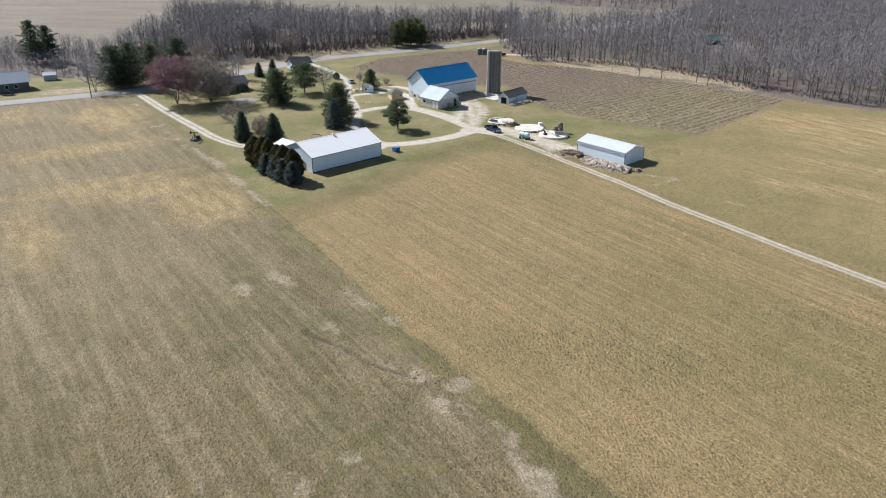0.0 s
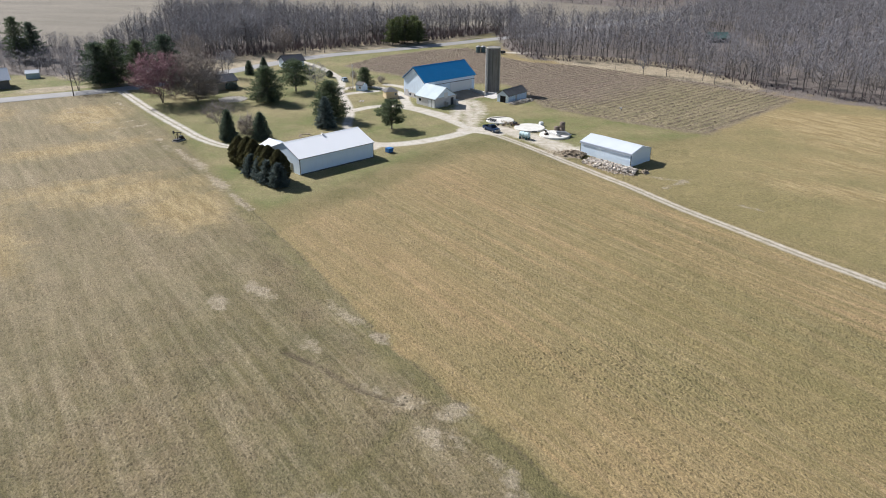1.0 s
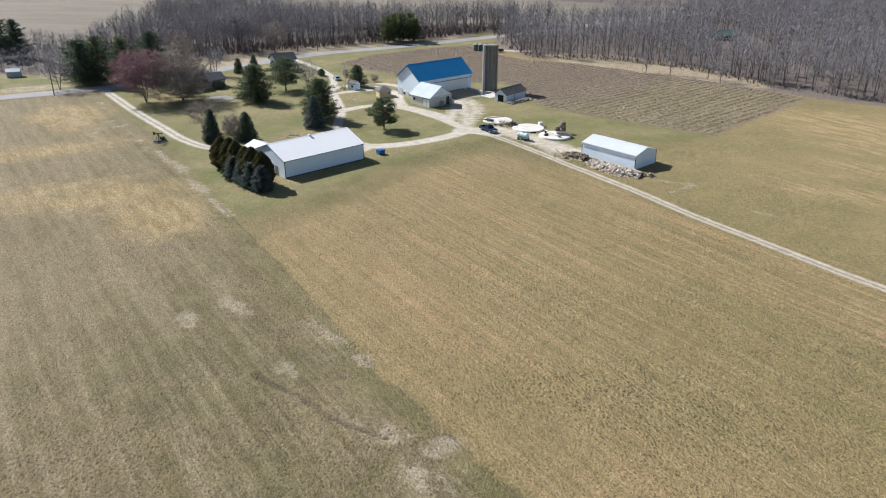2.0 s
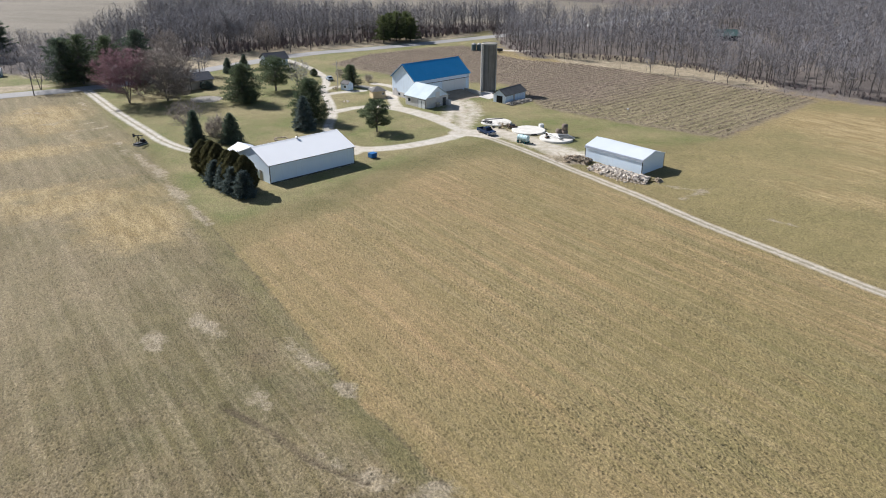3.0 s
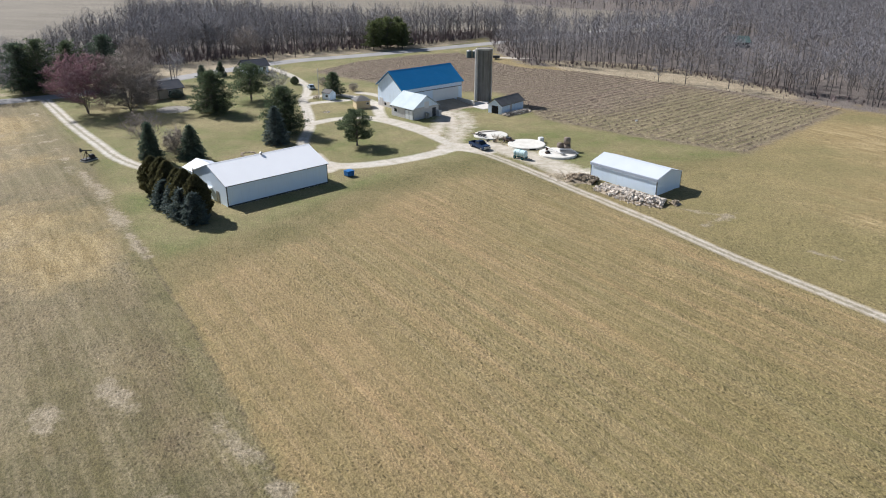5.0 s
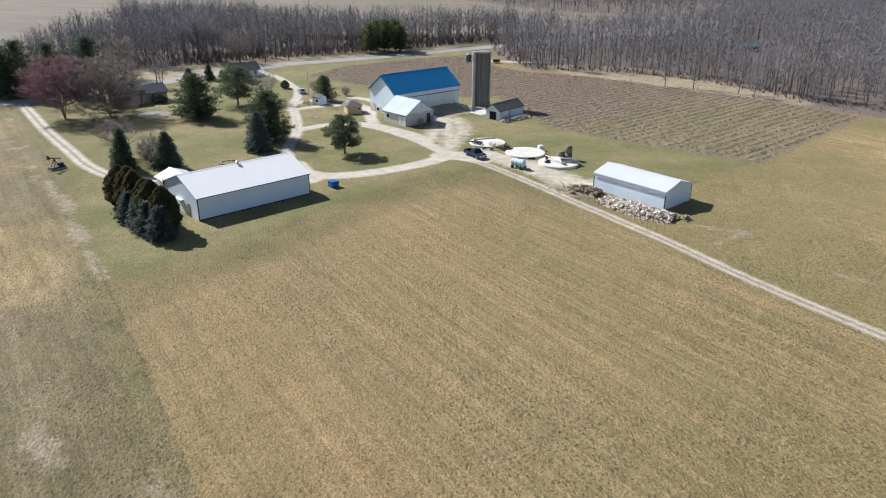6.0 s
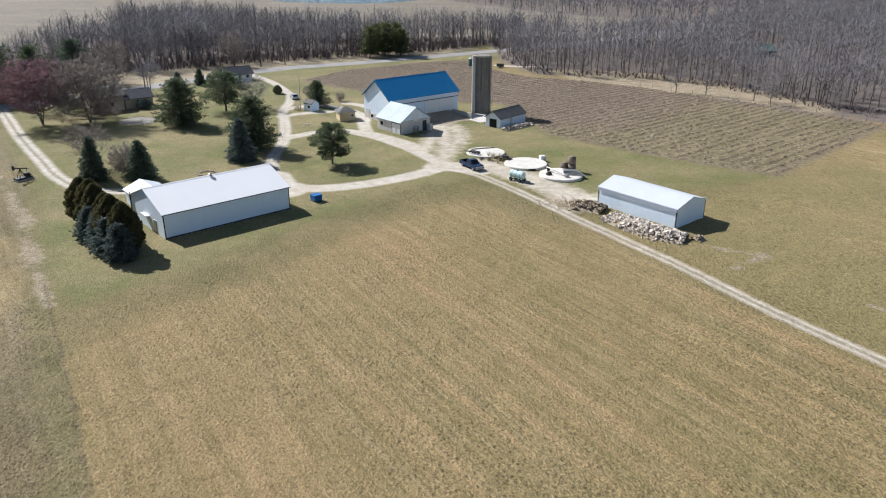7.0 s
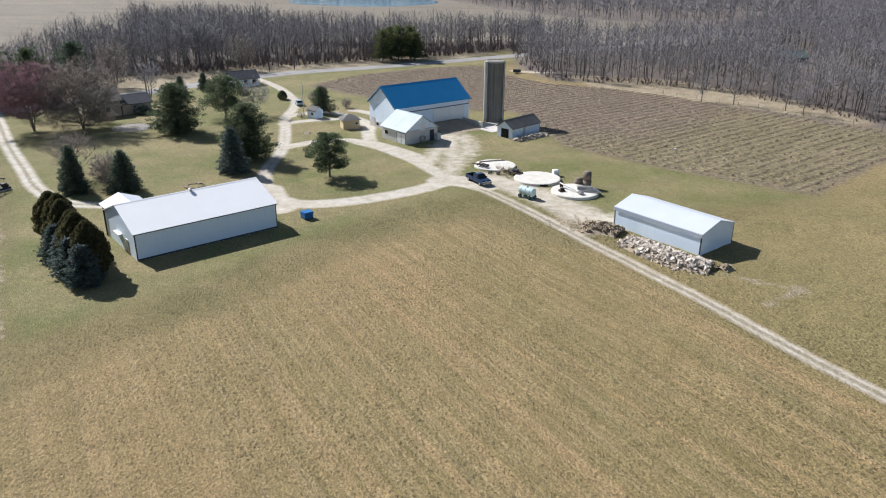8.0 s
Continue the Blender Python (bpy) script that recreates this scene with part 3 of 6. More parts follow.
    far = np.maximum.reduce([sd_poly(px, py, [(-900, 240), (-240, 300), (-152, 302), (-124, 296), (-116, 328), (-156, 374), (-156, 424), (-104, 408), (-60, 378), (-20, 362), (22, 366), (34, 372), (62, 358), (95, 354), (136, 376), (186, 514), (118, 478), (58, 496), (20, 556), (-20, 628), (-140, 640), (-900, 640)])])
    far = np.maximum.reduce([far, py - 340.0, np.minimum(py - 262.0, -116.0 - px)])
    litter = np.maximum.reduce([sd_poly(px, py, w) for w in (WOOD_EAST, WOOD_NORTH, WOOD_WEST, WOOD_FAR, [(72, 233), (88, 216), (102, 203.5), (126, 186), (130, 192), (90, 222), (74, 238)])])
    return {"left": in_left, "lawn": np.maximum.reduce([sd_poly(px, py, lawn_poly), np.minimum(11.0 - d_line(px, py, ROAD), py - 222.0), sd_poly(px, py, [(-300, 110), (-200, 161), (-124, 199), (-109, 207), (-95, 216), (-100, 224), (-128, 236), (-160, 232), (-230, 205), (-300, 200)])]), "right": sd_poly(px, py, right_poly), "vine": sd_poly(px, py, VINEYARD), "dry": dry, "gold": gold, "pale": pale, "verge": verge, "green": green,
            "vine_green": np.minimum(4 * sd_poly(px, py, VINEYARD) - 6, sd_poly(px, py, [(24, 200), (44, 200), (70, 230), (110, 200), (62, 160), (20, 190)])), "litter": litter, "far": far, "bare": bare, "soil_shade": soil_shade, "furrow": furrow, "strawy": strawy, "tussock": tussock}


def give(me, name, values):
    a = me.attributes.new(name, "FLOAT", "POINT")
    a.data.foreach_set("value", np.clip(values, -60, 60).astype(np.float32).ravel())


def lumps(px, py, seed, size):
    """Uneven tufts: value noise on a jittered lattice, about -1 to 1."""
    rng = np.random.default_rng(seed)
    table = rng.random((512, 512))
    x, y = px / size, py / size
    ix, iy = np.floor(x).astype(int), np.floor(y).astype(int)
    fx, fy = x - ix, y - iy
    fx, fy = fx * fx * (3 - 2 * fx), fy * fy * (3 - 2 * fy)
    at = lambda i, j: table[i % 512, j % 512]  # noqa: E731
    return 2 * ((at(ix, iy) * (1 - fx) + at(ix + 1, iy) * fx) * (1 - fy) + (at(ix, iy + 1) * (1 - fx) + at(ix + 1, iy + 1) * fx) * fy) - 1


def ground_sheet():
    def lines(fine0, fine1, step, mid0, mid1, mid_step, end):
        a = np.arange(fine0, fine1, step)
        b, c = np.arange(mid0, fine0, mid_step), np.arange(fine1, mid1, mid_step)
        far0, far1 = mid0 - np.geomspace(8, end, 14)[::-1], mid1 + np.geomspace(8, end, 14)
        return np.concatenate([far0, b, a, c, far1])

    xs = lines(-62, 66, 0.45, -330, 340, 4.0, 2600)
    ys = lines(34, 166, 0.45, -20, 660, 4.0, 2600)
    px, py = np.meshgrid(xs, ys)
    z = zones(px, py)
    open_field = np.clip((np.maximum(np.maximum(z["left"], z["right"]), -z["lawn"]) - 0.5) / 3, 0, 1) * np.clip((-z["lawn"]) / 2, 0, 1)
    lane = np.full(px.shape, 99.0)
    for line, half, *_ in LANES:
        lane = np.minimum(lane, d_line(px, py, line) - half)
    open_field = open_field * np.clip((lane - 1.0) / 1.5, 0, 1) * np.clip((-z["vine"]) / 2, 0, 1) * np.clip((-z["litter"]) / 2, 0, 1) * (py < 400) * (py > 0)
    rough = 0.5 * lumps(px, py, 3, 0.95) + 0.4 * lumps(px + 0.4 * py, py, 5, 1.9)
    pz = open_field * (0.09 * rough + 0.06 * lumps(px, py, 9, 5.0) + 0.05 * lumps(px, py, 13, 1.9)) - 0.02
    ditch = d_line(px, py, smooth_line([(-15.5, 73.2), (-10.2, 69.7), (-7.3, 66.8), (-3.5, 64.6), (-1.5, 63.6)]))
    pz = pz - 0.28 * np.exp(-(ditch / 0.5) ** 2) + 0.14 * np.exp(-((ditch - 1.0) / 0.5) ** 2)
    pz = pz - 0.14 * np.exp(-((d_line(px, py, BORDER) - 0.2) / 0.5) ** 2) * (py < 118)
    h, w = px.shape
    me = bpy.data.meshes.new("ground")
    me.vertices.add(h * w)
    me.vertices.foreach_set("co", np.stack([px, py, pz], -1).astype(np.float32).ravel())
    i = (np.arange(h - 1)[:, None] * w + np.arange(w - 1)[None, :]).ravel()
    quads = np.stack([i, i + 1, i + w + 1, i + w], -1)
    me.loops.add(quads.size)
    me.loops.foreach_set("vertex_index", quads.ravel().astype(np.int32))
    me.polygons.add(len(quads))
    me.polygons.foreach_set("loop_start", (np.arange(len(quads)) * 4).astype(np.int32))
    me.polygons.foreach_set("use_smooth", np.ones(len(quads), bool))
    me.update()
    me.validate()
    for name, v in z.items():
        give(me, name, v)
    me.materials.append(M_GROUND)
    tagged(new("ground", me), "dry early-spring farm fields, lawn and leaf-strewn woodland floor", "ground", kind="structure")


def gravel_sheet():
    step = 0.36
    px, py = np.meshgrid(np.arange(-100, 112, step), np.arange(10, 312, step))
    best, dirt, crown = np.full(px.shape, -99.0), np.zeros(px.shape), np.zeros(px.shape)
    for line, half, share, ridge in LANES:
        d = d_line(px, py, line)
        s = half - d
        dirt = np.where(s > best, share, dirt)
        crown = np.where(s > best, ridge * np.clip(1 - np.abs(d) / 0.6, 0, 1), crown)
        best = np.maximum(best, s)
    road = 3.0 - d_line(px, py, ROAD)
    keep = (best > -3.4) & (road < 0.6)
    cell = keep[:-1, :-1] | keep[1:, :-1] | keep[:-1, 1:] | keep[1:, 1:]
    cell &= (road[:-1, :-1] < 0.6)
    w = px.shape[1]
    j, i = np.nonzero(cell)
    base = j * w + i
    quads = np.stack([base, base + 1, base + w + 1, base + w], -1)
    used, inv = np.unique(quads, return_inverse=True)
    lift = -0.05 + 0.09 * np.clip((best + 3.2) / 0.9, 0, 1)
    co = np.stack([px.ravel()[used], py.ravel()[used], lift.ravel()[used]], -1)
    me = mesh_of("gravel_lane", co.tolist(), inv.reshape(quads.shape).tolist(), M_GRAVEL, True)
    z = zones(co[:, 0], co[:, 1])
    for name, v in z.items():
        give(me, name, v)
    give(me, "gravel", best.ravel()[used])
    give(me, "dirt", dirt.ravel()[used])
    give(me, "crown", crown.ravel()[used])
    tagged(new("gravel_lane", me), "pale gravel farm lanes with worn wheel tracks through the grass", "lane", kind="structure")


def road_strip():
    verts, faces = [], []
    for k, (x, y) in enumerate(ROAD):
        a, b = ROAD[max(0, k - 1)], ROAD[min(len(ROAD) - 1, k + 1)]
        l = math.dist(a, b)
        nx, ny = -(b[1] - a[1]) / l, (b[0] - a[0]) / l
        for s, zz in ((-3.3, -0.02), (-3.0, 0.07), (0, 0.11), (3.0, 0.07), (3.3, -0.02)):
            verts.append((x + nx * s, y + ny * s, zz))
        if k:
            for q in range(4):
                i = k * 5 + q
                faces.append((i - 5, i - 4, i + 1, i))
    tagged(new("road", mesh_of("road", verts, faces, M_ASPHALT)), "light grey worn asphalt country road", "road", kind="structure")


ground_sheet()
gravel_sheet()
road_strip()
pond = smooth_line([(-128, 600), (-110, 562), (-66, 548), (-40, 556), (-20, 590), (-40, 640), (-100, 650), (-128, 600)], 6)
tagged(new("pond", mesh_of("pond", [(x, y, 0.03) for x, y in pond[:-1]], [tuple(range(len(pond) - 1))], M_WATER)), "blue pond beyond the tan field", "water", kind="structure")


# ---- buildings ----
def at(x, y, yaw=0.0, z=0.0):
    return pose(x, y, z, 0, 0, yaw)


def gabled(name, m, label, length, width, eave, ridge, wall_mat, roof_mat, over=0.25, thick=0.12, trim=True, category="shed", base_strip=False):
    """A gabled building from its corner: ridge along local x. Walls are shells with thickness, roof in two slabs."""
    t = thing(name, m, label, category)
    w = 0.15
    for y0 in (0.0, width - w):
        part("wall", box(0, length, y0, y0 + w, -0.05, eave), wall_mat, t)
    for x0 in (0.0, length - w):
        outline = [(w, -0.05), (width - w, -0.05), (width - w, eave), (width / 2, ridge - 0.02), (w, eave)]
        part("gable_wall", extrude_profile(outline, x0, x0 + w), wall_mat, t)
    rise = (ridge - eave) / (width / 2)
    for sgn in (0, 1):
        def y(v):
            return width - v if sgn else v
        prof = [(y(-over), eave - over * rise), (y(width / 2), ridge), (y(width / 2), ridge + thick), (y(-over), eave - over * rise + thick)]
        part("roof_slope", extrude_profile(prof, -over, length + over), roof_mat, t)
    part("ridge_cap", extrude_profile([(width / 2 - 0.2, ridge + thick - 0.2 * rise + 0.02), (width / 2, ridge + thick + 0.03), (width / 2 + 0.2, ridge + thick - 0.2 * rise + 0.02), (width / 2, ridge + thick - 0.02)], -over - 0.01, length + over + 0.01), roof_mat, t)
    if trim:
        for x in (-0.02, length - 0.10):
            for y0 in (-0.02, width - 0.10):
                part("corner_trim", box(x, x + 0.12, y0, y0 + 0.12, 0, eave - over * rise - 0.01), M_TRIM, t)
    if base_strip:
        part("skirt", box(-0.03, length + 0.03, -0.03, width + 0.03, -0.04, 0.22), M_TRIM, t)
    return t


def door(parent, x0, x1, y, z1, mat, normal=-1, name="door", z0=0.0, depth=0.06):
    d = part(name, box(x0, x1, y - depth if normal < 0 else y, y if normal < 0 else y + depth, z0, z1), mat, parent)
    part("handle", box(x1 - 0.25, x1 - 0.18, y + normal * (depth + 0.04) - 0.02, y + normal * (depth + 0.04) + 0.02, z0 + 0.9, z0 + 1.1), M_METAL, d)
    return d


def window(parent, cx, cz, w, h, y, normal=-1):
    """A window in a wall that runs along local x."""
    yy = y + normal * 0.03
    f = part("window", box(cx - w / 2 - 0.08, cx + w / 2 + 0.08, min(y, yy), max(y, yy), cz - h / 2 - 0.08, cz + h / 2 + 0.08), M_WHITE_PAINT, parent)
    y2 = yy + normal * 0.012
    part("pane", box(cx - w / 2, cx + w / 2, min(yy, y2), max(yy, y2), cz - h / 2, cz + h / 2), M_GLASS, f)


def window_x(parent, x, cy, cz, w, h, normal=-1, pane=None):
    """A window in a wall that runs along local y."""
    xx = x + normal * 0.03
    f = part("window", box(min(x, xx), max(x, xx), cy - w / 2 - 0.08, cy + w / 2 + 0.08, cz - h / 2 - 0.08, cz + h / 2 + 0.08), M_WHITE_PAINT, parent)
    x2 = xx + normal * 0.012
    part("pane", box(min(xx, x2), max(xx, x2), cy - w / 2, cy + w / 2, cz - h / 2, cz + h / 2), pane or M_GLASS, f)


# long machine shed
shed = gabled("machine_shed", at(-25.42, 136.12, 42.85), "long white metal machine shed with white roof and dark corner trim", 17.53, 10.8, 3.2, 5.25, M_WHITE, M_WHITE_ROOF, 0.2, 0.12)
part("base_trim", box(-0.03, 17.56, -0.03, 0.0, 0.0, 0.18), M_TRIM, shed)
part("eave_trim", box(-0.2, 17.73, -0.24, -0.21, 3.12, 3.2), M_TRIM, shed)
door(shed, 6, 10, 10.8, 2.9, M_WHITE_PAINT, 1, "sliding_door")
bm = box(-0.06, 0.0, 2.6, 3.4, 0.05, 1.75)
part("door", bm, M_METAL, shed, "grey metal side door")
part("awning", box(-0.5, 0.0, 4.6, 6.6, 1.75, 1.9), M_WHITE_PAINT, shed, "small white awning over the side door")
part("downpipe", tube((-0.12, 10.7, 0), (-0.12, 10.7, 3.6), 0.08, 0.08, 8), M_TRIM, shed)
bm = tube((8.9, 5.2, 5.1), (8.9, 5.2, 5.55), 0.16, 0.16, 12)
tube((8.9, 5.2, 5.55), (8.9, 5.2, 5.68), 0.28, 0.1, 12, bm)
part("roof_vent", bm, M_METAL, shed, "small round metal roof vent")
# low wing behind it
wing = gabled("lean_to", at(-28.75, 148.6, 132.85), "small white lean-to behind the machine shed", 6.0, 4.6, 2.0, 2.9, M_WHITE, M_PALE_ROOF, 0.3, 0.1, trim=False)
part("door", box(6.0, 6.05, 1.0, 3.6, 0.0, 1.85), M_WHITE_PAINT, wing)

# small white shed by the rubble
small = gabled("storage_shed", at(30.51, 151.70, -48.25), "low white metal storage shed beside a rubble pile", 12.65, 6.72, 2.62, 3.6, M_WHITE, M_PALE_ROOF, 0.12, 0.08)
# strip coloured grey-blue for the overhang's shade on the upper wall
part("fascia", box(-0.12, 12.77, -0.16, -0.125, 2.22, 2.58), M_EAVE_SHADE, small, "blue-grey strip that paints in shade under the eave")
door(small, 4.5, 8.5, 6.72, 2.3, M_WHITE_PAINT, 1, "sliding_door")

# bank barn with the blue roof
barn = gabled("bank_barn", at(-3.6, 200.9, 41.0), "white wooden bank barn with bright blue metal roof", 18.2, 9.3, 5.0, 8.35, M_BOARD, M_BLUE_ROOF, 0.35, 0.14, trim=False, category="barn")
part("band", box(-0.02, 18.22, -0.08, -0.01, 3.75, 3.88), M_TRIM, barn)
part("ground_floor", box(-0.04, 18.24, 0.02, 9.28, -0.04, 1.3), M_BLOCK, barn)
part("gable_trim", extrude_profile([(-0.35, 4.74), (4.65, 8.32), (9.65, 4.74), (9.65, 4.58), (4.65, 8.14), (-0.35, 4.58)], -0.39, -0.33), M_TRIM, barn)
part("sliding_door", box(9.0, 13.0, -0.12, -0.02, 1.05, 3.7), M_WHITE_PAINT, barn)
part("sliding_door", box(13.05, 17.0, -0.12, -0.02, 1.05, 3.7), M_WHITE_PAINT, barn)
for cy in (1.6, 4.2, 6.4):
    window_x(barn, -0.04, cy, 0.75, 0.8, 0.6)
part("door", box(-0.09, -0.03, 7.4, 8.6, 0.0, 1.95), M_BLOCK, barn)

# milk house in front of it
milk = gabled("milk_house", at(-5.75, 197.1, -46.0), "small white barn annex with bright metal roof", 7.3, 7.5, 2.45, 4.85, M_BLOCK, M_GALV_ROOF, 0.3, 0.1, trim=False, category="barn")
part("upper_gable", extrude_profile([(0.1, 2.46), (7.4, 2.46), (3.75, 4.78)], 7.30, 7.34), M_BOARD, milk)
part("loft_door", box(7.34, 7.40, 3.2, 4.5, 2.2, 3.6), M_WHITE_PAINT, milk)
part("door_frame", box(4.55, 7.28, -0.03, 0.0, 0.0, 2.12), M_TRIM, milk)
part("frieze", box(7.34, 7.37, 0.05, 7.45, 2.38, 2.5), M_CONCRETE, milk)
part("lean_box", box(7.30, 8.3, 6.7, 7.5, 0.0, 1.3), M_BLOCK, milk)
for x0 in (4.7, 6.0):
    part("door", box(x0, x0 + 1.15, -0.06, 0.0, 0.0, 2.0), M_WHITE_PAINT, milk)
window(milk, 1.4, 1.4, 0.9, 0.7, 0.0)
part("door", box(7.30, 7.36, 5.6, 6.6, 0.0, 2.0), M_TRIM, milk)
bm = tube((7.75, 3.4, 0), (7.75, 3.4, 1.3), 0.28, 0.28, 10)
tube((7.75, 4.0, 0), (7.75, 4.0, 1.1), 0.28, 0.28, 10, bm)
part("gas_bottles", bm, M_METAL, milk, "upright grey gas bottles")

# silo
silo = thing("silo", at(15.5, 214.0) @ Matrix.Diagonal((1, 1, 1.03, 1)), "tall weathered concrete stave silo without a roof", "silo")
bm = bmesh.new()
n = 40
prof = [(1.96, -0.05), (1.96, 12.0), (1.84, 12.0), (1.84, 11.2), (0.0, 11.2)]
rings = [[bm.verts.new((r * math.cos(2 * math.pi * k / n), r * math.sin(2 * math.pi * k / n), z)) for k in range(n)] for r, z in prof[:-1]]
for a, b in zip(rings, rings[1:]):
    for k in range(n):
        bm.faces.new((a[k], a[(k + 1) % n], b[(k + 1) % n], b[k]))
bm.faces.new(rings[-1])
part("wall", bm, M_SILO, silo)
for k in range(15):
    bm = bmesh.new()
    bmesh.ops.create_cone(bm, cap_ends=False, segments=n, radius1=1.972, radius2=1.972, depth=0.04)
    bmesh.ops.translate(bm, verts=bm.verts, vec=(0, 0, 0.5 + 0.8 * k))
    part("hoop", bm, M_SILO, silo)
bm = bmesh.new()
bmesh.ops.create_cone(bm, cap_ends=False, segments=n, radius1=2.0, radius2=2.0, depth=0.3)
bmesh.ops.translate(bm, verts=bm.verts, vec=(0, 0, 11.85))
part("rim", bm, M_CONCRETE, silo)
part("cap", tube((0, 0, 11.25), (0, 0, 11.92), 1.86, 1.80, 32), M_PATIO, silo, "weathered pale cover on the silo")
for ang, r in ((205, 0.42), (-35, 0.16)):
    c, s = 2.08 * math.cos(radians(ang)), 2.08 * math.sin(radians(ang))
    part("chute", tube((c, s, 0), (c, s, 11.9), r, r, 12), M_CONCRETE if r > 0.2 else M_METAL, silo, "pale vertical chute up the silo wall")

# low shed by the silo
low = gabled("tool_shed", at(18.8, 198.1, 49.5), "small whitewashed shed with grey shingle roof and open doorway", 8.5, 3.7, 2.0, 3.25, M_BOARD, M_SHINGLE, 0.3, 0.1, trim=False)
part("doorway", box(-0.03, 0.0, 0.9, 2.7, 0.0, 1.7), M_DARK, low)
part("door", box(3.2, 4.0, -0.05, 0.0, 0.0, 1.75), M_BLOCK, low, "grey plank side door")

# hip-roofed hut
hut = thing("summer_house", at(-13.4, 205.4, 22) @ Matrix.Diagonal((0.86, 0.86, 0.9, 1)), "small tan hut with a grey hipped roof", "hut")
part("wall", box(-1.9, 1.9, -1.9, 1.9, -0.03, 2.05), M_CREAM, hut)
bm = bmesh.new()
low_ring = [bm.verts.new((x, y, 1.98)) for x, y in ((-2.35, -2.35), (2.35, -2.35), (2.35, 2.35), (-2.35, 2.35))]
top = [bm.verts.new((-0.3, 0, 3.05)), bm.verts.new((0.3, 0, 3.05))]
bm.faces.new(low_ring[::-1])
bm.faces.new((low_ring[0], low_ring[1], top[1], top[0]))
bm.faces.new((low_ring[1], low_ring[2], top[1]))
bm.faces.new((low_ring[2], low_ring[3], top[0], top[1]))
bm.faces.new((low_ring[3], low_ring[0], top[0]))
part("roof", bm, M_SHINGLE, hut)
part("door", box(-0.5, 0.5, 1.9, 1.95, 0.0, 1.8), M_WHITE_PAINT, hut)
window(hut, 1.2, 1.2, 0.6, 0.5, -1.9)

# low white shed under the pine
gs = gabled("garden_shed", at(-23.9, 213.8, -35.0), "small white garden shed with a grey roof", 2.4, 2.2, 1.7, 2.4, M_BOARD, M_SHINGLE, 0.15, 0.06, trim=False)
window(gs, 1.5, 1.0, 0.7, 0.5, 0.0)


def dwelling(name, m, label, length, width, eave, ridge, wall_mat, roof_mat, windows, chimney=None):
    h = gabled(name, m, label, length, width, eave, ridge, wall_mat, roof_mat, 0.45, 0.15, trim=False, category="house")
    for cx, cz in windows:
        window(h, cx, cz, 0.9, 1.1, 0.0)
    if chimney:
        part("chimney", box(chimney - 0.3, chimney + 0.3, width / 2 - 0.3, width / 2 + 0.3, eave, ridge + 0.9), M_RUST, h)
    return h


dwelling("farmhouse", at(-51.4, 248.6, 36), "white farmhouse with a dark shingle roof near the road", 6.8, 5.2, 2.1, 3.6, M_BOARD, M_SHINGLE_DARK, [(1.3, 1.1), (3.4, 1.1), (5.6, 1.1)])
ranch = dwelling("ranch_house", at(-69.0, 208.6, 40), "tan ranch house half hidden by bare trees", 6.8, 8.0, 3.4, 5.6, M_TAN, M_SHINGLE, [(1.5, 1.5), (4.2, 1.5)])
window_x(ranch, 0.0, 3.0, 1.6, 1.0, 1.0)
wing2 = gabled("house_wing", at(-63.6, 213.2, 40), "low tan house wing with dark roof", 6.0, 6.0, 2.3, 3.7, M_TAN, M_SHINGLE_DARK, 0.4, 0.12, trim=False, category="house")
window(wing2, 3.0, 1.3, 1.2, 0.9, 0.0)
dwelling("neighbour_house", at(-133.0, 209.6, 34), "neighbouring grey house with a pale roof by the road", 10.0, 7.5, 2.7, 5.2, M_SHINGLE, M_PALE_ROOF, [(1.6, 1.4), (4, 1.4), (6.5, 1.4)])
dwelling("white_cabin", at(-168, 292, 15), "small white cabin among pines", 5.0, 4.0, 2.2, 3.6, M_BOARD, M_WHITE_ROOF, [(2.5, 1.2)])
gabled("garden_hut", at(-127.5, 229.0, 20), "small pale blue hut at the edge of the trees", 3.6, 2.6, 1.7, 2.4, M_PALE_BLUE, M_PALE_ROOF, 0.2, 0.08, trim=False)
dwelling("woodland_house", at(108.6, 308, 3), "dark cabin with a green metal roof in the woods", 7.6, 6.0, 2.0, 3.7, M_SHINGLE_DARK, ribbed("green_sheet_roof", (0.060, 0.115, 0.105), (0.080, 0.140, 0.128), 0.35), [(2, 1.5), (5, 1.5), (8, 1.5)])

# ramp, retaining wall and slab by the barn
bm = bmesh.new()
nx, ny = 18, 14
grid = []
for j in range(ny + 1):
    row = []
    for i in range(nx + 1):
        u, v = i / nx, j / ny
        z = 1.05 * min(1, max(0, 1.25 * v)) * min(1, 5 * u, 5 * (1 - u) + 0.5) + 0.06 * noise.noise((u * 9, v * 7, 3)) - 0.05
        row.append(bm.verts.new((7.4 + 9.0 * u, -7.5 + 7.45 * v, max(z, -0.08 if v < 0.05 or u < 0.03 else -0.02))))
    grid.append(row)
for a, b in zip(grid, grid[1:]):
    for i in range(nx):
        bm.faces.new((a[i], a[i + 1], b[i + 1], b[i]))
ramp_me = bpy.data.meshes.new("barn_ramp")
bm.to_mesh(ramp_me)
bm.free()
ramp_me.materials.append(M_EARTH)
ramp_me.polygons.foreach_set("use_smooth", np.ones(len(ramp_me.polygons), bool))
ramp = new("barn_ramp", ramp_me)
ramp.matrix_world = at(-3.6, 200.9, 41.0)
tagged(ramp, "earth ramp rising to the barn doors", "ramp", kind="structure")
rw = thing("retaining_wall", at(-3.6, 200.9, 41.0), "pale concrete retaining wall beside the barn ramp", "wall")
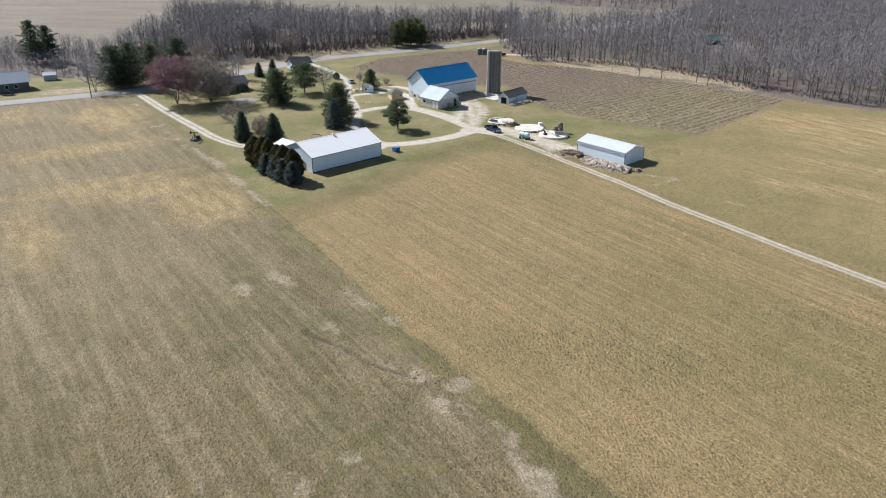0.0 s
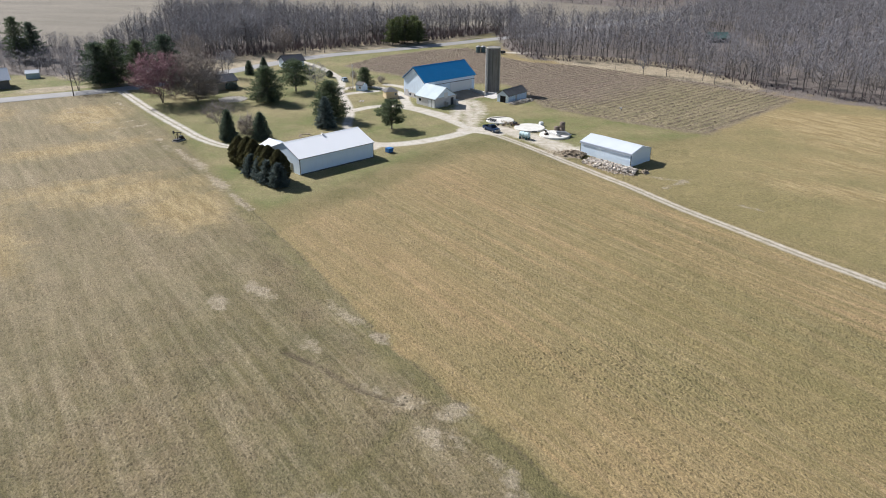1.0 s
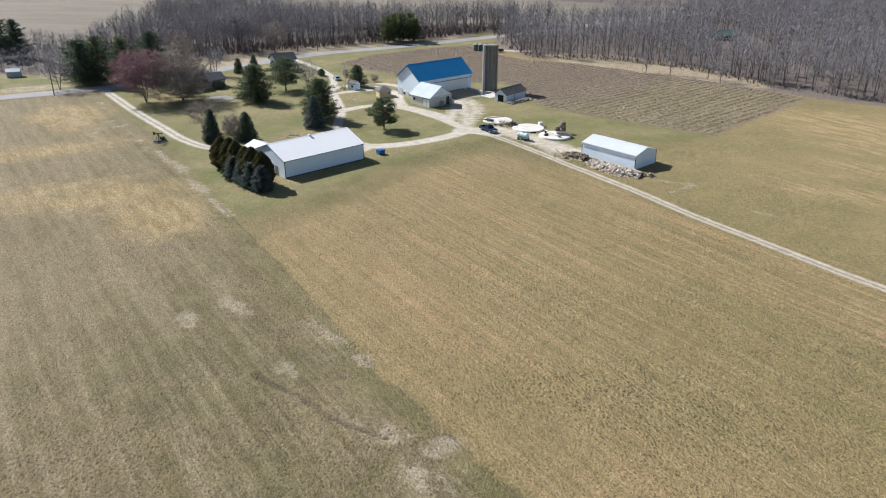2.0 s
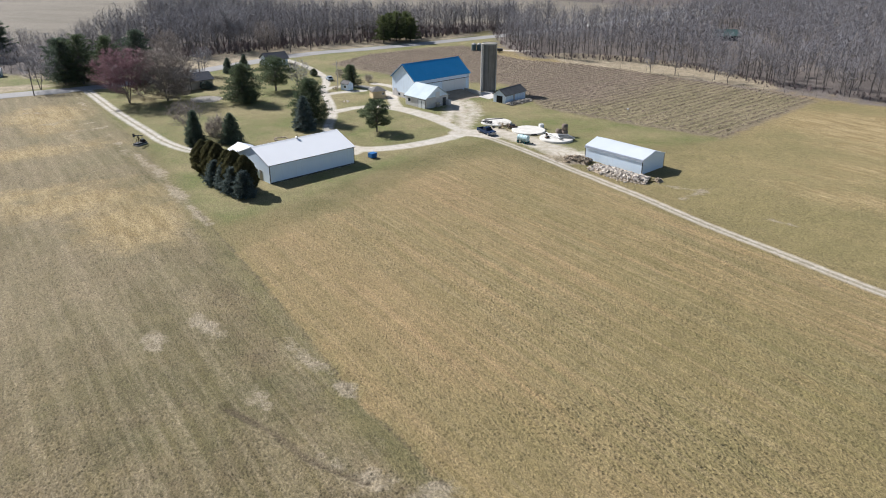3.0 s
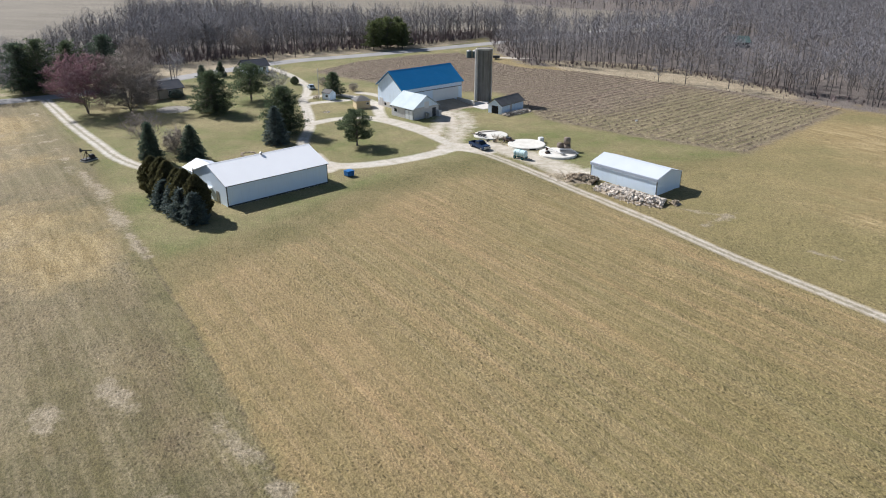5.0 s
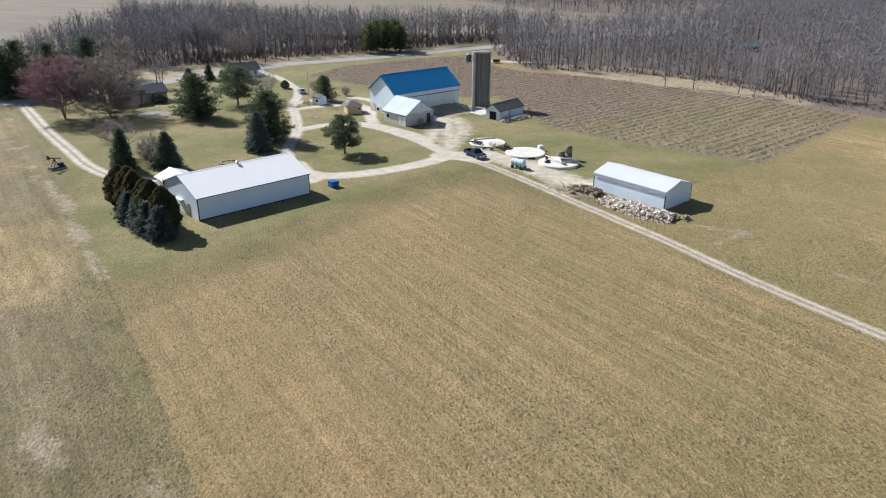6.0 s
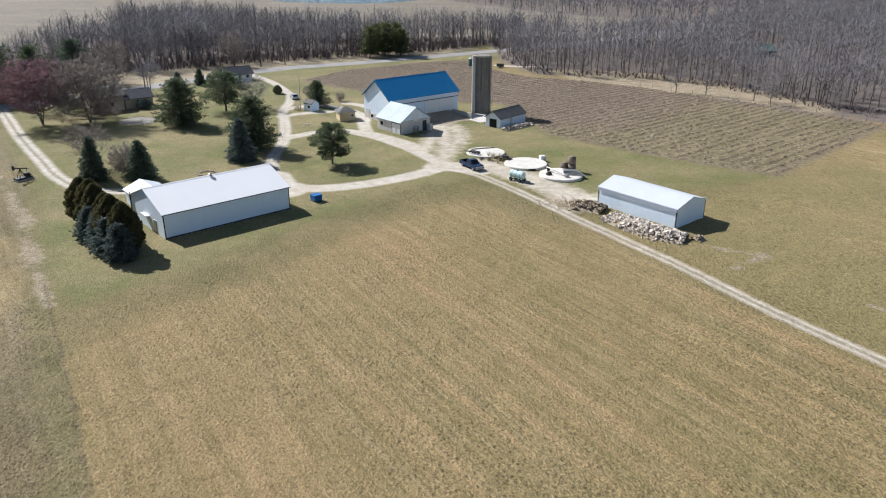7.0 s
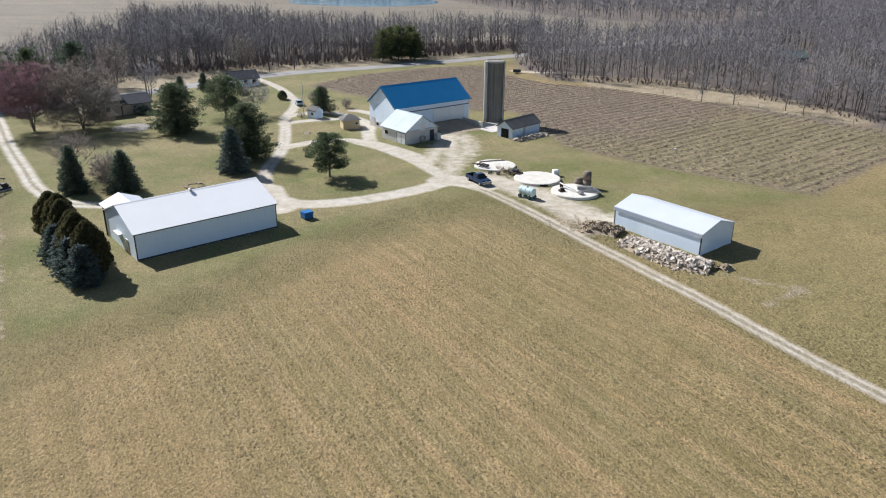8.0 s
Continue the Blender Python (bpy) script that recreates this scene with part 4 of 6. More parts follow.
part("wall", box(16.5, 16.85, -6.2, -0.1, -0.1, 1.15, bevel=0.03), M_CONCRETE, rw)
sl_ = thing("silo_slab", at(14.6, 208.2, 41.0), "pale concrete slab at the foot of the silo", "slab")
part("slab", box(-3.0, 3.8, -4.0, 3.2, -0.05, 0.06, bevel=0.02), M_CONCRETE, sl_)


# ---- trees ----
def seg_mesh(name, segs, material, sides=3):
    """Tapered branches: rows of x0 y0 z0 x1 y1 z1 r0 r1; those that end in a point have no end ring."""
    s = np.array(segs, float)
    verts, faces, base = [], [], 0
    for pointed, q in ((False, s[s[:, 7] >= 0.004]), (True, s[np.abs(s[:, 7]) < 0.004]), (None, s[s[:, 7] < -0.5])):
        if not len(q):
            continue
        a, b = q[:, :3], q[:, 3:6]
        d = b - a
        d /= np.linalg.norm(d, axis=1)[:, None] + 1e-9
        ref = np.where(np.abs(d[:, 2:3]) > 0.9, [[1.0, 0, 0]], [[0, 0, 1.0]])
        u = np.cross(d, ref)
        u /= np.linalg.norm(u, axis=1)[:, None]
        w = np.cross(d, u)
        ang = 2 * np.pi * np.arange(sides) / sides
        circle = np.cos(ang)[None, :, None] * u[:, None] + np.sin(ang)[None, :, None] * w[:, None]
        lower = a[:, None] + circle * q[:, 6, None, None]
        k = len(q)
        if pointed is None:
            # the thinnest twigs: one slender blade each
            v = np.stack([a + u * q[:, 6, None], a - u * q[:, 6, None], b], 1)
            stride, f = 3, [[(0, 1, 2)]]
        elif pointed:
            v = np.concatenate([lower, b[:, None]], 1)
            stride = sides + 1
            f = [[(i, (i + 1) % sides, sides) for i in range(sides)]]
        else:
            v = np.concatenate([lower, b[:, None] + circle * q[:, 7, None, None]], 1)
            stride = 2 * sides
            f = [[(i, (i + 1) % sides, sides + (i + 1) % sides) for i in range(sides)], [(i, sides + (i + 1) % sides, sides + i) for i in range(sides)]]
        local = np.array(sum(f, []))
        faces.append((local[None] + (np.arange(k) * stride)[:, None, None]).reshape(-1, 3) + base)
        verts.append(v.reshape(-1, 3))
        base += k * stride
    return tri_mesh(name, np.concatenate(verts), np.concatenate(faces), material)


def tri_mesh(name, verts, tris, material):
    me = bpy.data.meshes.new(name)
    me.vertices.add(len(verts))
    me.vertices.foreach_set("co", np.asarray(verts, np.float32).ravel())
    me.loops.add(tris.size)
    me.loops.foreach_set("vertex_index", np.asarray(tris, np.int32).ravel())
    me.polygons.add(len(tris))
    me.polygons.foreach_set("loop_start", (np.arange(len(tris)) * 3).astype(np.int32))
    me.update()
    me.validate()
    me.materials.append(material)
    return me


def crown_segments(seed, h, r, base=0.3, stems=1, limbs=12, branches=120, twigs=8, twig_len=0.7, twig_r=0.018, thick=1.0, rise=0.25, sliver=True, tip=-1.0, outer=0.42):
    """A leafless tree with a rounded crown: stems and limbs that fill an egg-shaped space, branches grown from the nearest limb, twigs on them."""
    rng = np.random.default_rng(seed)
    mid, half = h * (1 + base) / 2, h * (1 - base) / 2
    wood, fine, nodes, sizes = [], [], [], []

    def grow(points, r0, r1):
        n = len(points) - 1
        for k in range(n):
            ra, rb = r0 + (r1 - r0) * k / n, r0 + (r1 - r0) * (k + 1) / n
            wood.append([*points[k], *points[k + 1], ra, max(rb, 0.006)])
            for f in (0.0, 0.35, 0.7):
                nodes.append(points[k] + (points[k + 1] - points[k]) * f)
                sizes.append(rb)
        nodes.append(points[-1])
        sizes.append(r1)

    spread0 = rng.uniform(0, 6.28)
    for s in range(stems):
        az = spread0 + 6.283 * s / stems + rng.normal(0, 0.25)
        out = r * (0.42 if stems > 1 else 0.06)
        root = np.array([0.1 * math.cos(az), 0.1 * math.sin(az), -0.15]) if stems > 1 else np.array([0, 0, -0.15])
        top = np.array([out * math.cos(az), out * math.sin(az), h * (0.84 + 0.08 * rng.random())])
        pts = []
        for k in range(6):
            f = k / 5
            pts.append(root + (top - root) * [f ** 1.35, f ** 1.35, f] + (rng.normal(0, 0.012 * h, 3) * [1, 1, 0.3] if 0 < k < 5 else 0))
        rs = h * 0.016 * thick / stems ** 0.5
        grow(pts, rs, rs * 0.22)
        for k in range(max(3, limbs // stems)):
            f = max(0.18, base * 0.85) + (0.95 - base * 0.85) * (k + rng.random()) / max(3, limbs // stems) * 0.86
            i = min(4, int(f * 5))
            a0 = pts[i] + (pts[i + 1] - pts[i]) * (f * 5 - i)
            la = az + rng.normal(0, 1.1) if stems > 1 else k * 2.4 + rng.normal(0, 0.4)
            zz = min(0.9, (a0[2] + h * 0.16 * (0.6 + rng.random()) - mid) / half)
            reach = r * math.sqrt(max(0.08, 1 - zz * zz)) * rng.uniform(0.55, 0.85)
            end = np.array([reach * math.cos(la), reach * math.sin(la), mid + half * zz])
            bend = (a0 + end) / 2 + rng.normal(0, 0.05 * r, 3) - [0, 0, 0.04 * h]
            rl = rs * (1 - 0.75 * f) * 0.55 + 0.012
            grow([a0, bend, end], rl, rl * 0.35)
    nodes, sizes = np.array(nodes), np.array(sizes)
    u = rng.normal(0, 1, (branches, 3))
    u /= np.linalg.norm(u, axis=1)[:, None]
    lump = 1 + 0.13 * np.sin(3.1 * u[:, 0] * 2 + seed) * np.sin(2.7 * u[:, 1] * 2 + 2 * seed)
    p = u * (rng.random((branches, 1)) ** outer) * lump[:, None] * [r, r, half] + [0, 0, mid]
    for q in p:
        d = np.linalg.norm((nodes - q) * [1, 1, 0.7], axis=1) + 4.0 * (nodes[:, 2] > q[2] - 0.15)
        k = int(np.argmin(d))
        a = nodes[k]
        m = (a + q) / 2 + rng.normal(0, 0.05, 3) * np.linalg.norm(q - a)
        ra = min(0.04, max(0.016, sizes[k] * 0.5))
        if sliver:
            fine.append([*a, *q, ra * 0.8, tip])
        else:
            fine += [[*a, *m, ra, ra * 0.7], [*m, *q, ra * 0.7, 0.006]]
        way = (q - a) / (np.linalg.norm(q - a) + 1e-6)
        for _ in range(twigs):
            t0 = a + (q - a) * (0.25 + 0.75 * rng.random())
            tv = 0.8 * way + rng.normal(0, 0.6, 3) + [0, 0, rise]
            tv /= np.linalg.norm(tv) + 1e-6
            fine.append([*t0, *(t0 + tv * twig_len * (0.5 + rng.random())), twig_r, -1.0 if sliver else 0.0])
    return wood, fine


def round_tree(name, label, wood_mat, twig_mat, seed, h, r, **kw):
    wood, fine = crown_segments(seed, h, r, **kw)
    t = thing(name, Matrix(), label, "tree")
    part("trunk", seg_mesh("trunk", wood, wood_mat, 5), wood_mat, t)
    part("crown", seg_mesh("crown", fine, twig_mat), twig_mat, t)
    return t


def sprays(name, centres, ways, size, material, seed, flat=0.5):
    """Needle sprays: small folded diamonds along the given directions."""
    rng = np.random.default_rng(seed)
    c, d = np.asarray(centres, float), np.asarray(ways, float)
    d /= np.linalg.norm(d, axis=1)[:, None] + 1e-9
    k = len(c)
    r = rng.normal(0, 1, (k, 3))
    u = np.cross(d, r)
    u /= np.linalg.norm(u, axis=1)[:, None] + 1e-9
    w = np.cross(d, u)
    s = np.asarray(size, float).reshape(-1, 1) * (0.7 + 0.6 * rng.random((k, 1)))
    tip, root = c + d * s, c - d * s * 0.6
    lft, rgt = c + u * s * flat + w * s * 0.22, c - u * s * flat + w * s * 0.22
    v = np.stack([root, lft, tip, rgt], 1).reshape(-1, 3)
    f = np.array([[0, 1, 2], [0, 2, 3]])
    tris = (f[None] + (np.arange(k) * 4)[:, None, None]).reshape(-1, 3)
    return tri_mesh(name, v, tris, material)


def conifer(name, label, material, seed, h, r, power=0.85, clear=0.04, count=210, per=22, droop=-0.12, size=0.25, ragged=0.15):
    """A spruce or pine: stem, limbs and a crown of needle sprays set along the limbs."""
    rng = np.random.default_rng(seed)
    wood = [[0, 0, -0.1, 0, 0, h * 0.5, h * 0.018 + 0.05, h * 0.011 + 0.02], [0, 0, h * 0.5, 0, 0, h * 0.98, h * 0.011 + 0.02, 0.01]]
    centres, ways = [], []
    for k in range(count):
        f = clear + (1 - clear) * ((k + rng.random()) / count) ** 1.15
        z = f * h
        az = k * 2.399 + rng.normal(0, 0.25)
        ln = r * (max(0.0, 1 - (f - clear) / (1 - clear)) ** power) * (1 + rng.normal(0, ragged)) + 0.10
        if f < clear + 0.12:
            ln *= 0.75 + 2 * (f - clear)
        way = np.array([math.cos(az), math.sin(az), droop + 0.5 * f * f])
        end = np.array([0, 0, z]) + way * ln
        wood.append([0, 0, z, *end, 0.03 + 0.006 * h * (1 - f), 0.01])
        m = max(4, int(per * (0.35 + ln / max(r, 0.1))))
        g = 1 - rng.random(m) ** 1.7 * 0.85
        pos = np.array([0, 0, z]) + way[None] * (ln * g)[:, None] + rng.normal(0, 0.10 + 0.04 * r, (m, 3)) * [1, 1, 0.6]
        centres.append(pos)
        side = np.stack([-way[1] * np.ones(m), way[0] * np.ones(m), np.zeros(m)], -1) * rng.choice([-1, 1], m)[:, None]
        ways.append(way[None] * 0.9 + side * 0.55 * rng.random((m, 1)) + rng.normal(0, 0.22, (m, 3)))
    m = 26
    centres.append(np.stack([rng.normal(0, 0.07, m), rng.normal(0, 0.07, m), h * (0.93 + 0.07 * rng.random(m))], -1))
    ways.append(np.stack([rng.normal(0, 0.4, m), rng.normal(0, 0.4, m), np.ones(m)], -1))
    t = thing(name, Matrix(), label, "tree")
    part("trunk", seg_mesh("trunk", wood, M_BARK, 5), M_BARK, t)
    c = np.concatenate(centres)
    c[:, 2] = np.maximum(c[:, 2], 0.12)
    part("crown", sprays("crown", c, np.concatenate(ways), np.full(len(c), size), material, seed + 1), material, t)
    return t


def clumpy_pine(name, label, material, seed, h, r, base=0.2, clumps=42, per=95, size=0.30):
    """A pine with open limbs that carry rounded, uneven clumps of needles."""
    rng = np.random.default_rng(seed)
    wood = [[0, 0, -0.1, 0.1, 0.05, h * 0.45, h * 0.028, h * 0.018], [0.1, 0.05, h * 0.45, 0, 0, h * 0.93, h * 0.018, 0.03]]
    centres, ways = [], []
    for k in range(clumps):
        f = (k + rng.random()) / clumps
        z = h * (base + (0.97 - base) * f)
        prof = math.sin(math.pi * min(1, (0.16 + 0.78 * f))) ** 0.75
        az, rr = k * 2.399 + rng.normal(0, 0.3), r * prof * (0.30 + 0.75 * rng.random())
        c = np.array([rr * math.cos(az), rr * math.sin(az), z])
        start = np.array([0.05, 0.03, max(h * 0.16, z - rr * (0.25 + 0.3 * rng.random()))])
        mid = (start + c) / 2 + [0, 0, 0.1 * rr]
        wood += [[*start, *mid, 0.07 + 0.004 * h, 0.05], [*mid, *c, 0.05, 0.015]]
        s = r * (0.17 + 0.19 * rng.random())
        q = rng.normal(0, 1, (per, 3))
        q /= np.linalg.norm(q, axis=1)[:, None]
        centres.append(c + q * (rng.random((per, 1)) ** 0.4) * s * [1.25, 1.25, 0.55])
        ways.append(q * [1, 1, 0.6] + [0, 0, 0.45] + rng.normal(0, 0.3, (per, 3)))
    t = thing(name, Matrix(), label, "tree")
    part("trunk", seg_mesh("trunk", wood, M_BARK, 6), M_BARK, t)
    c = np.concatenate(centres)
    part("crown", sprays("crown", c, np.concatenate(ways), np.full(len(c), size), material, seed + 1), material, t)
    return t


def arborvitae(name, label, material, seed, h, r, count=7000, size=0.18):
    """A dense, round-topped column: upright sprays on a lumpy body with shallow hollows."""
    rng = np.random.default_rng(seed)
    wood = [[0, 0, -0.1, 0, 0, h * 0.85, 0.12, 0.02]]
    for k in range(40):
        z, az = h * (0.05 + 0.8 * k / 40), k * 2.4
        wood.append([0, 0, z, 0.6 * r * math.cos(az), 0.6 * r * math.sin(az), z + 0.5, 0.03, 0.01])
    f = rng.random(count) ** 0.9
    az = rng.random(count) * 2 * np.pi
    prof = np.clip(np.minimum(1.0, (f + 0.05) * 3.2), 0, 1) ** 0.5 * np.clip(1 - (np.maximum(f - 0.2, 0) / 0.81) ** 1.9, 0, 1) ** 0.72
    bumps = 1 + 0.13 * np.sin(az * 4 + f * 7 + seed) * np.sin(f * 17 + 2 * az + seed) + 0.10 * np.sin(az * 7 - f * 23 + 2 * seed)
    rad = r * prof * bumps * (0.66 + 0.40 * rng.random(count) ** 0.45)
    c = np.stack([rad * np.cos(az), rad * np.sin(az), 0.12 + f * (h - 0.25)], -1)
    d = np.stack([0.55 * np.cos(az), 0.55 * np.sin(az), np.ones(count)], -1) + rng.normal(0, 0.25, (count, 3))
    t = thing(name, Matrix(), label, "tree")
    part("trunk", seg_mesh("trunk", wood, M_BARK, 4), M_BARK, t)
    part("crown", sprays("crown", c, d, np.full(count, size), material, seed + 1, 0.6), material, t)
    return t


def put(t, x, y, yaw=0.0, scale=1.0):
    t.scale = (scale, scale, scale)
    t.matrix_world = at(x, y, yaw) @ Matrix.Diagonal((scale, scale, scale, 1))
    return t


# conifers and shade trees on the lawn
put(clumpy_pine("pine", "lone round-crowned pine on the lawn inside the gravel loop", M_PINE, 11, 6.9, 3.1, 0.20, 44, 230, 0.15), -10.5, 171.0)
put(conifer("spruce", "blue-green spruce beside the gravel drive", M_SPRUCE_BLUE, 12, 7.1, 2.3, 0.7, 0.03, 260, 34, size=0.18), -26.1, 172.3)
put(conifer("pine", "broad dark pine beside the gravel drive", M_PINE, 13, 9.0, 4.1, 0.50, 0.04, 280, 60, 0.1, 0.17, 0.24), -26.4, 180.4)
put(conifer("pine", "broad dark pine in the middle of the lawn", M_PINE, 14, 9.0, 4.5, 0.52, 0.03, 300, 60, 0.1, 0.17, 0.24), -46.0, 198.6)
put(conifer("spruce", "small dark spruce near the road", M_SPRUCE, 15, 4.3, 1.5, 0.8, 0.03, 120, 30, size=0.17), -60.6, 237.4)
put(conifer("spruce", "small pointed spruce near the farmhouse", M_SPRUCE, 16, 4.0, 1.5, 0.8, 0.03, 120, 30, size=0.17), -57.7, 245.0)
put(clumpy_pine("pine", "large round pine with a bare lower trunk", M_PINE, 17, 8.6, 4.7, 0.24, 44, 260, 0.17), -41.0, 212.5)
put(round_tree("bare_tree", "bare grey fruit tree on the lawn", M_BARK, M_TWIG_PALE, 18, 8.0, 4.0, base=0.22, stems=3, limbs=15, branches=260, twigs=12, twig_len=0.55, twig_r=0.016, sliver=False), -35.6, 215.6)
put(arborvitae("round_shrub", "small clipped round evergreen shrub", M_PINE, 19, 2.2, 1.1, 1600, 0.14), -34.5, 233.4)
put(conifer("pine", "dark pine beside the garden shed", M_PINE, 20, 5.6, 2.5, 0.62, 0.06, 190, 36, 0.1, 0.16, 0.3), -21.9, 218.6)
put(conifer("spruce", "dark spruce behind the machine shed", M_SPRUCE, 21, 6.8, 2.0, 0.72, 0.02, 260, 34, size=0.17), -45.7, 160.2)
put(conifer("spruce", "dark spruce close to the lean-to", M_SPRUCE, 22, 5.9, 2.2, 0.68, 0.02, 260, 34, size=0.17), -38.8, 161.6)
put(arborvitae("round_shrub", "broad grey-green shrub beside the house wing", M_SPRUCE_BLUE, 39, 2.2, 1.7, 2400, 0.16), -60.0, 214.6)
put(round_tree("shrub", "tall pale leafless shrub between the spruces", M_BARK, M_TWIG_TAN, 23, 5.4, 2.7, base=0.02, stems=8, limbs=32, branches=420, twigs=12, twig_len=0.7, twig_r=0.014, thick=0.6, sliver=False), -42.2, 163.4)
for x, y, h, r, sd in ((-17.6, 224.6, 2.2, 1.5, 24), (-26.7, 231.7, 2.4, 1.4, 25), (-66.0, 206.0, 3.6, 2.4, 35), (-62.5, 205.0, 2.6, 1.9, 36), (-72.5, 203.0, 4.2, 2.4, 37)):
    put(round_tree("shrub", "leafless many-stemmed grey-brown shrub", M_BARK, M_TWIG_TAN, sd, h, r, base=0.04, stems=6, limbs=18, branches=150, twigs=10, twig_len=0.16 * h, twig_r=0.014, thick=0.6, sliver=False), x, y)
put(round_tree("bare_tree", "leaning bare tree with several stems", M_BARK, M_TWIG_TAN, 28, 7.6, 4.4, base=0.22, stems=4, limbs=20, branches=260, twigs=10, twig_len=0.8, twig_r=0.013, sliver=False), -49.6, 167.4)
put(round_tree("maple", "large maple flushed with red buds", M_BARK, M_TWIG_RED, 29, 13.6, 8.0, base=0.18, stems=6, limbs=48, branches=1500, twigs=14, twig_len=0.8, twig_r=0.020, sliver=False), -73.9, 197.4)
put(round_tree("shade_tree", "broad fine-twigged tan tree before the ranch house", M_BARK, M_TWIG_TAN, 30, 13.4, 8.3, base=0.04, stems=6, limbs=54, branches=1800, twigs=14, twig_len=0.8, twig_r=0.020, sliver=False), -65.2, 199.6)
put(round_tree("bare_tree", "bare grey tree by the drive entrance", M_BARK, M_TWIG, 31, 8.0, 3.4, base=0.2, stems=3, limbs=16, branches=220, twigs=10, sliver=False), -81.5, 208.5)
put(round_tree("bare_tree", "bare tree at the roadside bend", M_BARK, M_TWIG, 32, 10.6, 5.0, base=0.22, stems=2, limbs=20, branches=320, twigs=10, sliver=False), -103.6, 212.6)
put(round_tree("bare_tree", "bare roadside tree behind the ranch house", M_BARK, M_TWIG, 33, 9.0, 3.4, base=0.3, stems=2, limbs=16, branches=220, twigs=10, sliver=False), -66.5, 233.5)
put(round_tree("great_tree", "tall bare tree with wide heavy limbs", M_BARK, M_TWIG, 34, 16.5, 7.6, base=0.3, stems=1, limbs=26, branches=520, twigs=12, twig_len=1.0, thick=1.5, sliver=False), -72.6, 282.0)
put(round_tree("bare_tree", "round purplish bare tree beyond the road", M_BARK, M_TWIG_TAN, 38, 10.5, 5.2, base=0.12, stems=4, limbs=22, branches=420, twigs=12, twig_len=0.8, sliver=False), -58.0, 277.0)
put(round_tree("bare_tree", "brown-twigged bare tree behind the pines", M_BARK, M_TWIG_TAN, 48, 11.5, 5.4, base=0.1, stems=4, limbs=24, branches=520, twigs=12, twig_len=0.8, sliver=False), -81.0, 246.0)
for i, (x, y, h, r) in enumerate(((-100.4, 219.6, 12.0, 4.6), (-95.7, 220.4, 12.8, 4.8), (-91.5, 227.0, 11.6, 4.6), (-88.0, 240.0, 11.6, 4.6), (-104, 227, 10.0, 4.0), (-147.0, 261.5, 14.4, 4.0), (-143.6, 265.4, 12.2, 3.6))):
    put(conifer("pine", "tall dark green pine at the edge of the woods", M_PINE if i % 3 else M_SPRUCE, 40 + i, h, r, 0.5, 0.06, 190, 50, 0.12, 0.24, 0.36), x, y)

for i, (x, y, h, r) in enumerate(((-19.5, 300, 9.4, 3.2), (-9.5, 303, 8.6, 3.0), (-14.8, 303.5, 10.4, 3.4), (-11.5, 307.5, 10.0, 3.2), (-17.5, 305.5, 9.8, 3.2))):
    put(conifer("pine", "bushy green pine in a clump beyond the road", M_PINE_BRIGHT, 55 + i, h, r, 0.45, 0.10, 120, 44, 0.15, 0.24, 0.3), x, y)

# evergreen hedge at the end of the machine shed: an inner row and an outer row
hedge_x, hedge_y = Vector((-0.68, 0.733)), Vector((-0.733, -0.68))
for i in range(6):
    p = Vector((-27.95, 131.4)) + hedge_x * (0.9 + 2.9 * i) + hedge_y * (-0.1 + 0.3 * (i % 2))
    put(arborvitae("arborvitae", "brownish-green round-topped arborvitae in the hedge", M_ARBOR, 60 + i, 6.3 + 0.35 * math.sin(i * 2.3), 2.0 + 0.12 * math.sin(i * 1.7), 9000, 0.17), p.x, p.y, 40 * i)
for i in range(4):
    p = Vector((-27.75, 131.2)) + hedge_x * (-0.8 + 3.1 * i) + hedge_y * (1.35 + 0.25 * (i % 2))
    put(conifer("blue_spruce", "small dense blue spruce in the hedge", M_SPRUCE_BLUE, 70 + i, 4.3 - 0.12 * i, 1.75, 0.65, 0.02, 250, 28, -0.02, 0.17, 0.2), p.x, p.y, 50 * i)

# woods: six bare trees, copied along the edges; the mass behind them is one object
WOOD_KINDS = [round_tree("woodland_tree", "tall bare grey-brown woodland tree", M_BARK, M_TWIG, 100 + i, 9.6 + 0.6 * i, 2.9 + 0.15 * i, base=0.30, stems=1 + (i == 3), limbs=14, branches=100, twigs=8, twig_len=0.8, twig_r=0.021, thick=0.9) for i in range(5)]


def inside(x, y, poly):
    return bool(sd_poly(np.array([x]), np.array([y]), poly)[0] > 0)


def scatter(poly, gap, seed):
    rng = np.random.default_rng(seed)
    xs, ys = [p[0] for p in poly], [p[1] for p in poly]
    gx, gy = np.meshgrid(np.arange(min(xs), max(xs), gap), np.arange(min(ys), max(ys), gap))
    gx = gx.ravel() + rng.uniform(-0.48, 0.48, gx.size) * gap
    gy = gy.ravel() + rng.uniform(-0.48, 0.48, gy.size) * gap
    d = sd_poly(gx, gy, poly)
    return np.stack([gx, gy, d], -1)[d > 0]


def in_sight(p):
    """Keeps what the flight can see: a wedge that opens to the north."""
    return np.abs(p[:, 0] - 4) < 16 + 0.60 * p[:, 1]


